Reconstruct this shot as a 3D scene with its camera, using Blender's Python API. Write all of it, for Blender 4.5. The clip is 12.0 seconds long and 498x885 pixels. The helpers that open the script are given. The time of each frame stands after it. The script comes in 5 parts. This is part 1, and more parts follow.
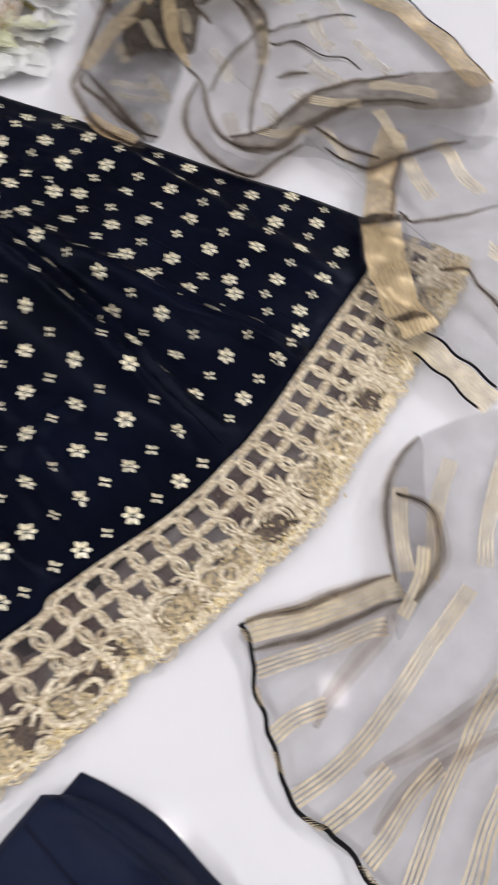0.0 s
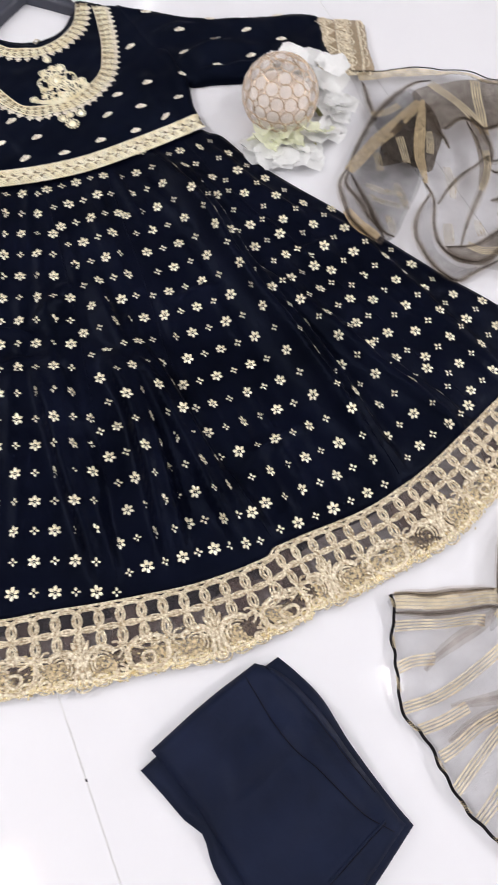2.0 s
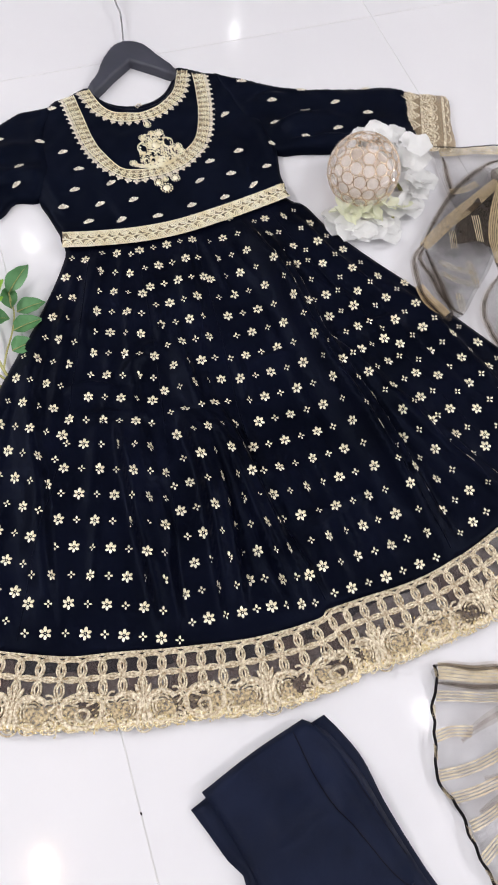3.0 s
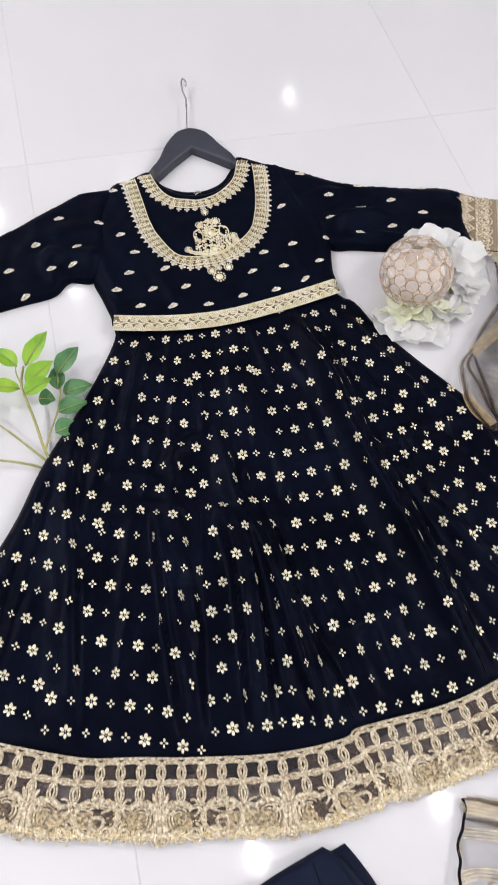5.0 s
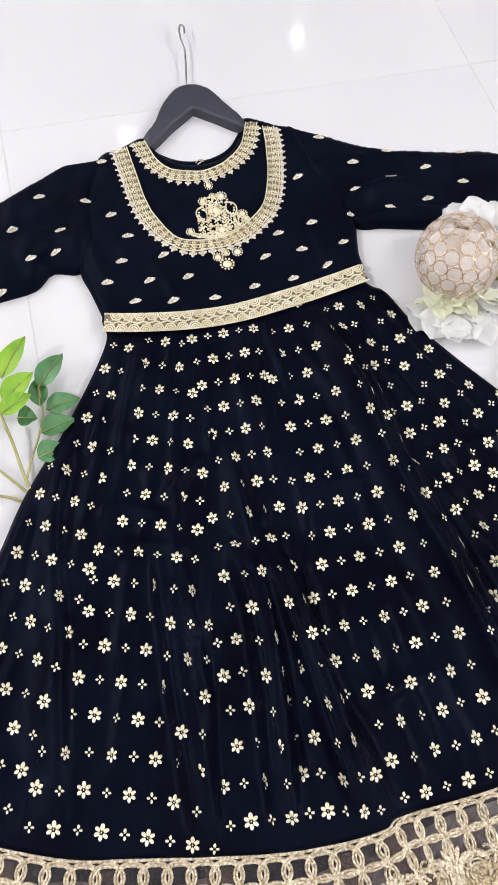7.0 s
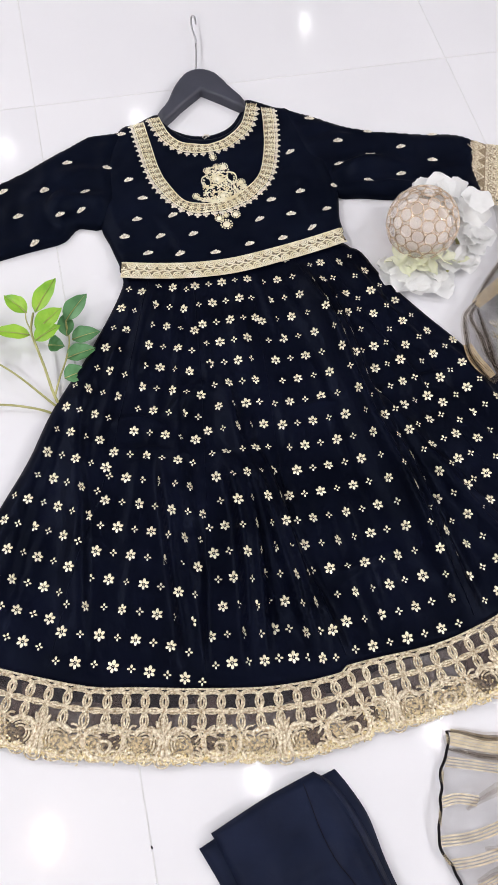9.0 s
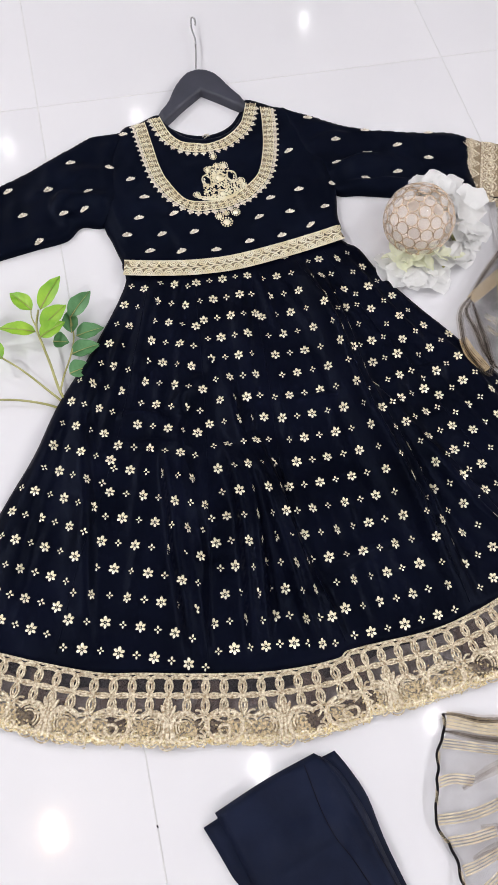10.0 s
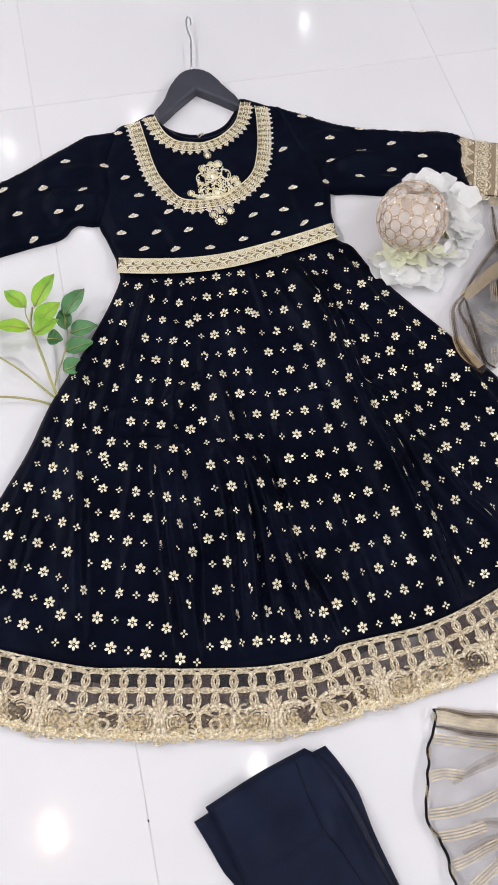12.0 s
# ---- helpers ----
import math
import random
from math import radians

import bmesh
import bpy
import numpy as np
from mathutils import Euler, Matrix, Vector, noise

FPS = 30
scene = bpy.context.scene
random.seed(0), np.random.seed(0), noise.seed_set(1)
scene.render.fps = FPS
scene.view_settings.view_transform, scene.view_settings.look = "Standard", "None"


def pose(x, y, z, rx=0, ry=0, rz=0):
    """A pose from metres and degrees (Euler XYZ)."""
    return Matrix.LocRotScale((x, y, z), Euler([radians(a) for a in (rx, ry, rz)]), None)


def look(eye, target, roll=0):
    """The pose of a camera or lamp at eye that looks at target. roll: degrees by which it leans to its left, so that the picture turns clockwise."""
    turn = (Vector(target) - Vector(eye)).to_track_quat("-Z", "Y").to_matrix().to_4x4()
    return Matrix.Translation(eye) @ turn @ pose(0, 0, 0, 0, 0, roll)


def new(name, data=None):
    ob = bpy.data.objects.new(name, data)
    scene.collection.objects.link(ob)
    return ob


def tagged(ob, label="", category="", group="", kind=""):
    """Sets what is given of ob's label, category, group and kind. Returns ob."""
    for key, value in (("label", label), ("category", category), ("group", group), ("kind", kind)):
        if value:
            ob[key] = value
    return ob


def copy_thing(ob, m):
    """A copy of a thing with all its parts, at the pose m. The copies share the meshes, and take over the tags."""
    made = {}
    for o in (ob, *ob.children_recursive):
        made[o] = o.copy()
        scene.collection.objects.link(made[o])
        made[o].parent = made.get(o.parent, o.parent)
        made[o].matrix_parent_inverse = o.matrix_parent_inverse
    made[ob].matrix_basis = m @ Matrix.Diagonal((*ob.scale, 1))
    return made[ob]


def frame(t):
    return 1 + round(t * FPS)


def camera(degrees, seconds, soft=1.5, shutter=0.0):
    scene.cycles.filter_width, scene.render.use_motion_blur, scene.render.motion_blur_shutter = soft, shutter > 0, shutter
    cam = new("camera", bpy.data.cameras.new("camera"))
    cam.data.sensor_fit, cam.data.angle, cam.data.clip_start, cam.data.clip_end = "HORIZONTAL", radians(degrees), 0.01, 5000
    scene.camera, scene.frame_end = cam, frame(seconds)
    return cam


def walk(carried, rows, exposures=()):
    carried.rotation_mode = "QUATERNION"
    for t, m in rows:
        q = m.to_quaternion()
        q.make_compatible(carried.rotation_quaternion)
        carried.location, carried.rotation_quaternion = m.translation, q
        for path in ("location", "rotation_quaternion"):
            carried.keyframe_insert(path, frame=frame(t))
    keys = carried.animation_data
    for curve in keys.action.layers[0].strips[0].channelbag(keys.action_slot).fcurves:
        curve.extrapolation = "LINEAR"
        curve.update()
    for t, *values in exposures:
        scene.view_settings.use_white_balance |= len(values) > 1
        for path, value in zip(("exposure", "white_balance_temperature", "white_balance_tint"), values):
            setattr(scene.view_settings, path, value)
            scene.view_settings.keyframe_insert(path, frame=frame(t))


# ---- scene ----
cam = camera(35.9, 12.0, 1.1, 0.5)
PATH = [
    (0, (0.245, -1.29, 0.58), (0.987, -0.613, -1.149), 9.6),
    (0.3, (0.21, -1.259, 0.637), (0.873, -0.579, -1.123), 11.5),
    (0.5, (0.18, -1.268, 0.64), (0.826, -0.538, -1.107), 11.0),
    (1, (0.118, -1.304, 0.708), (0.726, -0.579, -1.054), 10.9),
    (1.5, (0.095, -1.318, 0.802), (0.659, -0.588, -0.973), 11.3),
    (2, (0.074, -1.309, 0.874), (0.567, -0.553, -0.91), 9.9),
    (2.5, (0.07, -1.29, 0.931), (0.472, -0.491, -0.858), 6.4),
    (3, (0.063, -1.267, 0.967), (0.438, -0.446, -0.818), 6.6),
    (5, (0.062, -1.192, 0.994), (0.402, -0.255, -0.74), 6.7),
    (5.5, (0.072, -1.116, 0.954), (0.41, -0.186, -0.784), 6.9),
    (6, (0.091, -1.055, 0.912), (0.409, -0.182, -0.859), 6.7),
    (6.5, (0.09, -1.028, 0.893), (0.401, -0.181, -0.892), 6.5),
    (7, (0.1, -1.033, 0.891), (0.393, -0.2, -0.903), 5.5),
    (7.5, (0.093, -1.071, 0.912), (0.382, -0.252, -0.889), 5.5),
    (7.7, (0.089, -1.098, 0.926), (0.386, -0.283, -0.876), 6.3),
    (9.5, (0.066, -1.208, 1.049), (0.35, -0.406, -0.761), 7.3),
    (10, (0.065, -1.214, 1.052), (0.345, -0.415, -0.76), 6.7),
    (10.5, (0.06, -1.219, 1.063), (0.341, -0.426, -0.751), 6.8),
    (11, (0.055, -1.232, 1.063), (0.342, -0.432, -0.748), 7.0),
    (11.5, (0.059, -1.234, 1.062), (0.34, -0.434, -0.749), 6.5),
    (12, (0.077, -1.226, 1.053), (0.352, -0.421, -0.757), 6.3),
]
walk(cam, [(t, look(eye, target, roll)) for t, eye, target, roll in PATH], [(0.0, -0.28), (0.5, -0.14), (1.0, -0.08), (2.0, -0.14), (3.0, -0.22), (5.0, -0.24), (6.5, -0.10), (7.5, -0.08), (9.5, -0.22), (12.0, -0.28)])

from mathutils.geometry import delaunay_2d_cdt

# ---- light: a white shop interior under recessed twin spotlights, more added out of view ----
world = bpy.data.worlds.new("world")
world.use_nodes = True
world.node_tree.nodes["Background"].inputs[0].default_value = (0.9, 0.93, 1.0, 1)
world.node_tree.nodes["Background"].inputs[1].default_value = 0.05
scene.world = world
CEIL = 2.8
# SIDE_W and FAR_W drive the added, unseen lamps
LAMP_W, SIDE_W, FAR_W = 1.2, 55.0, 15.0


# ---- materials ----
def mat(name, color, rough=0.5, metal=0.0, **inputs):
    m = bpy.data.materials.new(name)
    m.use_nodes = True
    b = m.node_tree.nodes["Principled BSDF"]
    b.inputs["Base Color"].default_value = (*color, 1)
    b.inputs["Roughness"].default_value = rough
    b.inputs["Metallic"].default_value = metal
    for key, value in inputs.items():
        b.inputs[key.replace("_", " ")].default_value = value
    return m


def node(m, kind, **settings):
    n = m.node_tree.nodes.new(kind)
    for key, value in settings.items():
        n.inputs[key].default_value = value
    return n


def link(m, a, out, b, into):
    m.node_tree.links.new(a.outputs[out], b.inputs[into])


def vary(m, scale, dark, light, detail=4, target="Base Color", coords="Object", stretch=None):
    """Noise between two colours (or two values) into an input of the main shader."""
    b = m.node_tree.nodes["Principled BSDF"]
    tc = node(m, "ShaderNodeTexCoord")
    tex = node(m, "ShaderNodeTexNoise", Scale=scale, Detail=detail)
    if stretch:
        mp = node(m, "ShaderNodeMapping")
        mp.inputs["Scale"].default_value = stretch
        link(m, tc, coords, mp, "Vector")
        link(m, mp, "Vector", tex, "Vector")
    else:
        link(m, tc, coords, tex, "Vector")
    ramp = node(m, "ShaderNodeValToRGB")
    ramp.color_ramp.elements[0].position, ramp.color_ramp.elements[1].position = 0.3, 0.7
    three = lambda c: (c, c, c, 1) if isinstance(c, (int, float)) else (*c, 1)
    ramp.color_ramp.elements[0].color, ramp.color_ramp.elements[1].color = three(dark), three(light)
    link(m, tex, "Fac", ramp, "Fac")
    link(m, ramp, "Color", b, target)
    return m


def bump(m, scale, strength, distance=0.001, detail=3, kind="ShaderNodeTexNoise", stretch=None):
    b = m.node_tree.nodes["Principled BSDF"]
    tc = node(m, "ShaderNodeTexCoord")
    tex = node(m, kind, Scale=scale)
    if kind == "ShaderNodeTexNoise":
        tex.inputs["Detail"].default_value = detail
    if stretch:
        mp = node(m, "ShaderNodeMapping")
        mp.inputs["Scale"].default_value = stretch
        link(m, tc, "Object", mp, "Vector")
        link(m, mp, "Vector", tex, "Vector")
    else:
        link(m, tc, "Object", tex, "Vector")
    bp = node(m, "ShaderNodeBump", Strength=strength, Distance=distance)
    link(m, tex, "Distance" if kind == "ShaderNodeTexVoronoi" else "Fac", bp, "Height")
    link(m, bp, "Normal", b, "Normal")
    return m


TILE = vary(mat("polished_white_porcelain", (0.8, 0.8, 0.82), 0.085, Specular_IOR_Level=0.45), 1.6, (0.74, 0.735, 0.76), (0.80, 0.795, 0.815), 6)
GROUT = vary(mat("grey_grout", (0.6, 0.59, 0.58), 0.9), 30, (0.66, 0.655, 0.65), (0.76, 0.755, 0.75))
WALL = vary(mat("white_ceiling_paint", (0.8, 0.8, 0.8), 0.6), 3, (0.76, 0.76, 0.77), (0.82, 0.82, 0.82))
SIDE = vary(mat("grey_beige_wall_paint", (0.42, 0.4, 0.38), 0.6), 3, (0.38, 0.36, 0.34), (0.46, 0.44, 0.42))
NAVY = bump(vary(mat("navy_satin_cloth", (0.004, 0.005, 0.014), 0.40, Specular_IOR_Level=0.055, Specular_Tint=(0.52, 0.66, 1.0, 1)), 9, (0.0012, 0.0016, 0.0046), (0.0034, 0.0045, 0.0125), 5), 17, 0.5, 0.010, 4, stretch=(1.0, 0.5, 1.0))
PLAIN = bump(vary(mat("navy_cotton_satin_cloth", (0.003, 0.0045, 0.011), 0.45, Specular_IOR_Level=0.05, Specular_Tint=(0.52, 0.66, 1.0, 1)), 9, (0.0018, 0.0026, 0.0068), (0.0034, 0.0050, 0.0126), 5), 12, 0.5, 0.010, 2)
TWILL = bump(vary(mat("navy_cotton_twill", (0.006, 0.0085, 0.02), 0.55, Specular_IOR_Level=0.10), 18, (0.0050, 0.0080, 0.0215), (0.0088, 0.0135, 0.0350), 5), 90, 0.35, 0.003, 6)
FOIL = vary(mat("pale_gold_foil", (0.88, 0.8, 0.6), 0.3, 0.4), 60, (0.78, 0.69, 0.45), (0.95, 0.91, 0.74), 2)
BED = bump(vary(mat("shaded_gold_embroidery_bed", (0.2, 0.16, 0.1), 0.5, 0.3), 260, (0.020, 0.016, 0.012), (0.55, 0.45, 0.28), 3), 700, 0.6, 0.0006)
THREAD = bump(vary(mat("gold_thread_embroidery", (0.45, 0.34, 0.2), 0.45, 0.4), 200, (0.16, 0.115, 0.07), (0.80, 0.68, 0.46), 3), 700, 0.6, 0.0006)
LACE = bump(vary(mat("gold_lace_cord", (0.66, 0.56, 0.38), 0.34, 0.30), 300, (0.34, 0.24, 0.13), (0.98, 0.90, 0.71), 3), 420, 0.9, 0.0010, kind="ShaderNodeTexVoronoi")
SEQUIN = vary(mat("gold_sequin_bead", (0.92, 0.80, 0.50), 0.26, 0.35), 300, (0.78, 0.60, 0.28), (1.0, 0.93, 0.70), 2)
PEARL = bump(vary(mat("silver_gold_bead", (0.84, 0.77, 0.64), 0.35, 0.4), 500, (0.50, 0.43, 0.32), (0.92, 0.87, 0.76), 2), 900, 0.7, 0.0006)
HANGER = bump(vary(mat("dark_grey_plastic", (0.046, 0.048, 0.066), 0.42, Specular_IOR_Level=0.4), 20, (0.040, 0.042, 0.058), (0.053, 0.055, 0.076)), 500, 0.1, 0.0003)
CHROME = mat("chrome_wire", (0.75, 0.75, 0.77), 0.12, 1.0)
BRASS = vary(mat("rose_gold_wire", (0.72, 0.52, 0.34), 0.25, 0.70), 40, (0.66, 0.48, 0.32), (0.92, 0.76, 0.58), 2)
CRYSTAL = vary(mat("clear_crystal", (0.98, 0.93, 0.9), 0.05, 0.0, IOR=1.5, Alpha=0.24), 160, (0.94, 0.84, 0.78), (1.0, 0.98, 0.96), 2)
FROST = vary(mat("frosted_glass_cup", (0.95, 0.91, 0.87), 0.4), 20, (0.95, 0.84, 0.75), (0.99, 0.95, 0.91))
PETAL = vary(mat("white_silk_petal", (0.9, 0.9, 0.89), 0.7), 25, (0.92, 0.92, 0.91), (0.96, 0.96, 0.95))
LIME = vary(mat("pale_green_petal", (0.8, 0.84, 0.55), 0.7), 40, (0.88, 0.90, 0.66), (0.94, 0.95, 0.84))
for _m, _c in ((PETAL, (0.97, 0.97, 0.96, 1)), (LIME, (0.90, 0.92, 0.66, 1))):
    _t, _x = node(_m, "ShaderNodeBsdfTranslucent"), node(_m, "ShaderNodeMixShader", Fac=0.35)
    _t.inputs["Color"].default_value = _c
    link(_m, _m.node_tree.nodes["Principled BSDF"], "BSDF", _x, 1)
    link(_m, _t, "BSDF", _x, 2)
    link(_m, _x, "Shader", _m.node_tree.nodes["Material Output"], "Surface")
LEAF = bump(vary(mat("glossy_green_leaf", (0.16, 0.38, 0.03), 0.4), 22, (0.13, 0.36, 0.02), (0.36, 0.60, 0.05), 5), 180, 0.4, 0.0008, kind="ShaderNodeTexVoronoi")
LEAF_DARK = bump(vary(mat("deep_green_leaf", (0.06, 0.2, 0.07), 0.4), 30, (0.045, 0.16, 0.045), (0.13, 0.31, 0.13), 5), 180, 0.4, 0.0008, kind="ShaderNodeTexVoronoi")
STEM = vary(mat("yellow_green_stem", (0.35, 0.36, 0.12), 0.5), 40, (0.28, 0.28, 0.08), (0.48, 0.46, 0.20))
BLACK = bump(mat("black_edging_thread", (0.008, 0.007, 0.009), 0.7, Specular_IOR_Level=0.08), 900, 0.5, 0.0004)
TRIM = vary(mat("lamp_trim_paint", (0.75, 0.75, 0.75), 0.4), 10, (0.7, 0.7, 0.7), (0.78, 0.78, 0.78))


def sheer(name, color, cover, weave, rough=0.6, metal=0.0, swing=0.25, tint=(1, 1, 1)):
    """Thin open cloth: threads of a colour over clear gaps; weave runs as fine lines."""
    m = mat(name, color, rough, metal)
    b = m.node_tree.nodes["Principled BSDF"]
    clear = node(m, "ShaderNodeBsdfTransparent")
    clear.inputs["Color"].default_value = (*tint, 1)
    mix = node(m, "ShaderNodeMixShader")
    tc = node(m, "ShaderNodeTexCoord")
    tex = node(m, "ShaderNodeTexNoise", Scale=weave, Detail=4.0)
    link(m, tc, "Object", tex, "Vector")
    ramp = node(m, "ShaderNodeMapRange")
    ramp.inputs["From Min"].default_value, ramp.inputs["From Max"].default_value = 0.3, 0.7
    ramp.inputs["To Min"].default_value, ramp.inputs["To Max"].default_value = cover * (1 - swing), min(1.0, cover * (1 + swing))
    link(m, tex, "Fac", ramp, "Value")
    link(m, ramp, "Result", mix, "Fac")
    link(m, clear, "BSDF", mix, 1)
    link(m, b, "BSDF", mix, 2)
    link(m, mix, "Shader", m.node_tree.nodes["Material Output"], "Surface")
    return m


ORGANZA = sheer("grey_black_organza", (0.095, 0.083, 0.088), 0.22, 40)
FAINT = sheer("faint_gold_stripe", (0.62, 0.52, 0.34), 0.34, 60, 0.5, 0.2, 0.5)
# SHADE and DEEP: doubled layers, and crease shade put into the colour
SHADE = sheer("doubled_organza_and_fold_shade", (0.050, 0.034, 0.022), 0.52, 60, tint=(1.0, 0.95, 0.88))
DEEP = sheer("inner_organza_and_crease_shade", (0.022, 0.014, 0.008), 0.78, 60, tint=(1.0, 0.90, 0.78))
# SMOKE is only laid over folds, to paint their soft shading
SMOKE = sheer("soft_fold_shading", (0.040, 0.030, 0.024), 0.14, 50, swing=0.6, tint=(1.0, 0.97, 0.94))
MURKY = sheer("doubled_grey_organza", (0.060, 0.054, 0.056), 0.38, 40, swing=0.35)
LINING = sheer("dark_plum_lining", (0.010, 0.007, 0.011), 0.86, 50)
WORK = sheer("gold_thread_ground", (0.82, 0.66, 0.40), 0.48, 260, 0.42, 0.15, 0.9)
CUFF = sheer("brown_gold_thread_ground", (0.42, 0.32, 0.20), 0.8, 500, 0.5, 0.3, 0.35)
STRIPE = sheer("gold_lurex_stripe", (0.76, 0.64, 0.42), 0.56, 60, 0.45, 0.3, 0.35)
KNOT = sheer("crumpled_gold_band", (0.60, 0.46, 0.26), 0.86, 90, 0.4, 0.4)
BAND = sheer("antique_gold_band", (0.56, 0.43, 0.25), 0.78, 160, 0.4, 0.4, 0.3)
NET = sheer("brown_net_ground", (0.075, 0.050, 0.045), 0.66, 45, swing=0.35)

GLOW = bpy.data.materials.new("lamp_lens_light")
GLOW.use_nodes = True
GLOW.node_tree.nodes.remove(GLOW.node_tree.nodes["Principled BSDF"])
_e = node(GLOW, "ShaderNodeEmission", Strength=5.0)
_e.inputs["Color"].default_value = (1.0, 0.95, 0.88, 1)
link(GLOW, _e, "Emission", GLOW.node_tree.nodes["Material Output"], "Surface")
GLOW_WARM = GLOW.copy()
GLOW_WARM.name = "warm_lamp_lens_light"
GLOW_WARM.node_tree.nodes["Emission"].inputs["Color"].default_value = (1.0, 0.74, 0.52, 1)


# ---- building helpers ----
def mesh_of(name, bm, material, smooth=True):
    me = bpy.data.meshes.new(name)
    bm.to_mesh(me)
    bm.free()
    me.materials.append(material)
    me.polygons.foreach_set("use_smooth", [smooth] * len(me.polygons))
    return me


def part(name, bm, material, parent, label="", smooth=True):
    ob = new(name, mesh_of(name, bm, material, smooth))
    ob.parent = parent
    return tagged(ob, label) if label else ob


def piece(name, me, parent, m):
    ob = new(name, me)
    ob.parent = parent
    ob.matrix_local = m
    return ob


def thing(name, label, category, group="", kind="", at=(0, 0, 0)):
    ob = new(name)
    ob.location = at
    ob.empty_display_size = 0.05
    return tagged(ob, label, category, group, kind)


def box(bm, x0, x1, y0, y1, z0, z1, bevel=0.0):
    vs = bmesh.ops.create_cube(bm, size=1)["verts"]
    bmesh.ops.transform(bm, verts=vs, matrix=Matrix.Translation(((x0 + x1) / 2, (y0 + y1) / 2, (z0 + z1) / 2)) @ Matrix.Diagonal((x1 - x0, y1 - y0, z1 - z0, 1)))
    if bevel:
        es = list({e for v in vs for e in v.link_edges})
        bmesh.ops.bevel(bm, geom=es, offset=bevel, segments=2, affect="EDGES", profile=0.5)
    return bm


def spline(pts, n, closed=False):
    """n points evenly spaced along a smooth curve through pts."""
    p = np.array(pts, float)
    k = len(p)
    out = []
    spans = k if closed else k - 1
    for i in range(spans):
        a, b = p[i], p[(i + 1) % k]
        a0 = p[(i - 1) % k] if closed or i else 2 * a - b
        b1 = p[(i + 2) % k] if closed or i + 2 < k else 2 * b - a
        t = np.linspace(0, 1, 24, endpoint=False)[:, None]
        out.append(0.5 * (2 * a + (b - a0) * t + (2 * a0 - 5 * a + 4 * b - b1) * t ** 2 + (3 * a - a0 - 3 * b + b1) * t ** 3))
    c = np.concatenate(out + [p[:1] if closed else p[-1:]])
    d = np.concatenate([[0], np.cumsum(np.linalg.norm(np.diff(c, axis=0), axis=1))])
    s = np.linspace(0, d[-1], n, endpoint=not closed)
    return np.stack([np.interp(s, d, c[:, j]) for j in range(c.shape[1])], 1)


def length(c):
    return float(np.linalg.norm(np.diff(c, axis=0), axis=1).sum())


def inside(poly, q):
    """Which of the points q lie in the polygon."""
    q = np.atleast_2d(q)
    a, b = poly, np.roll(poly, -1, 0)
    keep = a[:, 1] != b[:, 1]
    a, b = a[keep], b[keep]
    x, y = q[:, :1], q[:, 1:]
    over = ((a[:, 1] > y) != (b[:, 1] > y)) & (x < (b[:, 0] - a[:, 0]) * (y - a[:, 1]) / (b[:, 1] - a[:, 1]) + a[:, 0])
    return over.sum(1) % 2 == 1


def to_line(a, b, q):
    """Offsets from each span a-b to each point of q, how far along the span, and the distance."""
    ab = b - a
    t = np.clip(((q[:, None] - a) * ab).sum(2) / np.maximum((ab * ab).sum(1), 1e-12), 0, 1)
    off = q[:, None] - a - t[:, :, None] * ab
    return ab, t, off, np.sqrt((off * off).sum(2))


def away(line, q):
    """The distance of the points q from a closed line."""
    q = np.atleast_2d(q)
    return np.concatenate([to_line(line, np.roll(line, -1, 0), q[i:i + 2000])[3].min(1) for i in range(0, len(q), 2000)])


class Fold:
    """A ridge in cloth along a line, steep on its left side and soft on its right."""

    def __init__(self, pts, wide, high, steep=0.3):
        self.line, self.wide, self.high, self.steep = spline(pts, 12), wide, high, steep

    def __call__(self, q):
        q = np.atleast_2d(q)
        z = np.zeros(len(q))
        lo, hi = self.line.min(0) - 3 * self.wide, self.line.max(0) + 3 * self.wide
        near = np.nonzero(((q > lo) & (q < hi)).all(1))[0]
        if len(near) == 0:
            return z
        ab, t, off, d = to_line(self.line[:-1], self.line[1:], q[near])
        i = d.argmin(1)
        r = np.arange(len(near))
        side = ab[i, 0] * off[r, i, 1] - ab[i, 1] * off[r, i, 0]
        w = np.where(side > 0, self.wide * self.steep, self.wide)
        along = (i + t[r, i]) / (len(self.line) - 1)
        z[near] = self.high * np.exp(-(d[r, i] / w) ** 2) * np.clip(np.minimum(along, 1 - along) * 5 + 0.1, 0, 1)
        return z


def ripples(q, amp, size, seed=0.0):
    """Soft irregular waves of about a size."""
    q = np.atleast_2d(q)
    z = np.zeros(len(q))
    waves = random.Random(int(seed * 10) + 5)
    for k in range(9):
        a, f = waves.uniform(0, 6.28), waves.uniform(0.6, 2.4) / size * (1 + k / 6)
        bend = np.sin(q[:, 0] * f * 0.45 + 2.0 * k) + np.sin(q[:, 1] * f * 0.4 - k)
        z += np.sin((q[:, 0] * math.cos(a) + q[:, 1] * math.sin(a)) * f * 2.5 + bend + waves.uniform(0, 6.28)) / (1 + k / 3)
    return amp * 0.45 * z


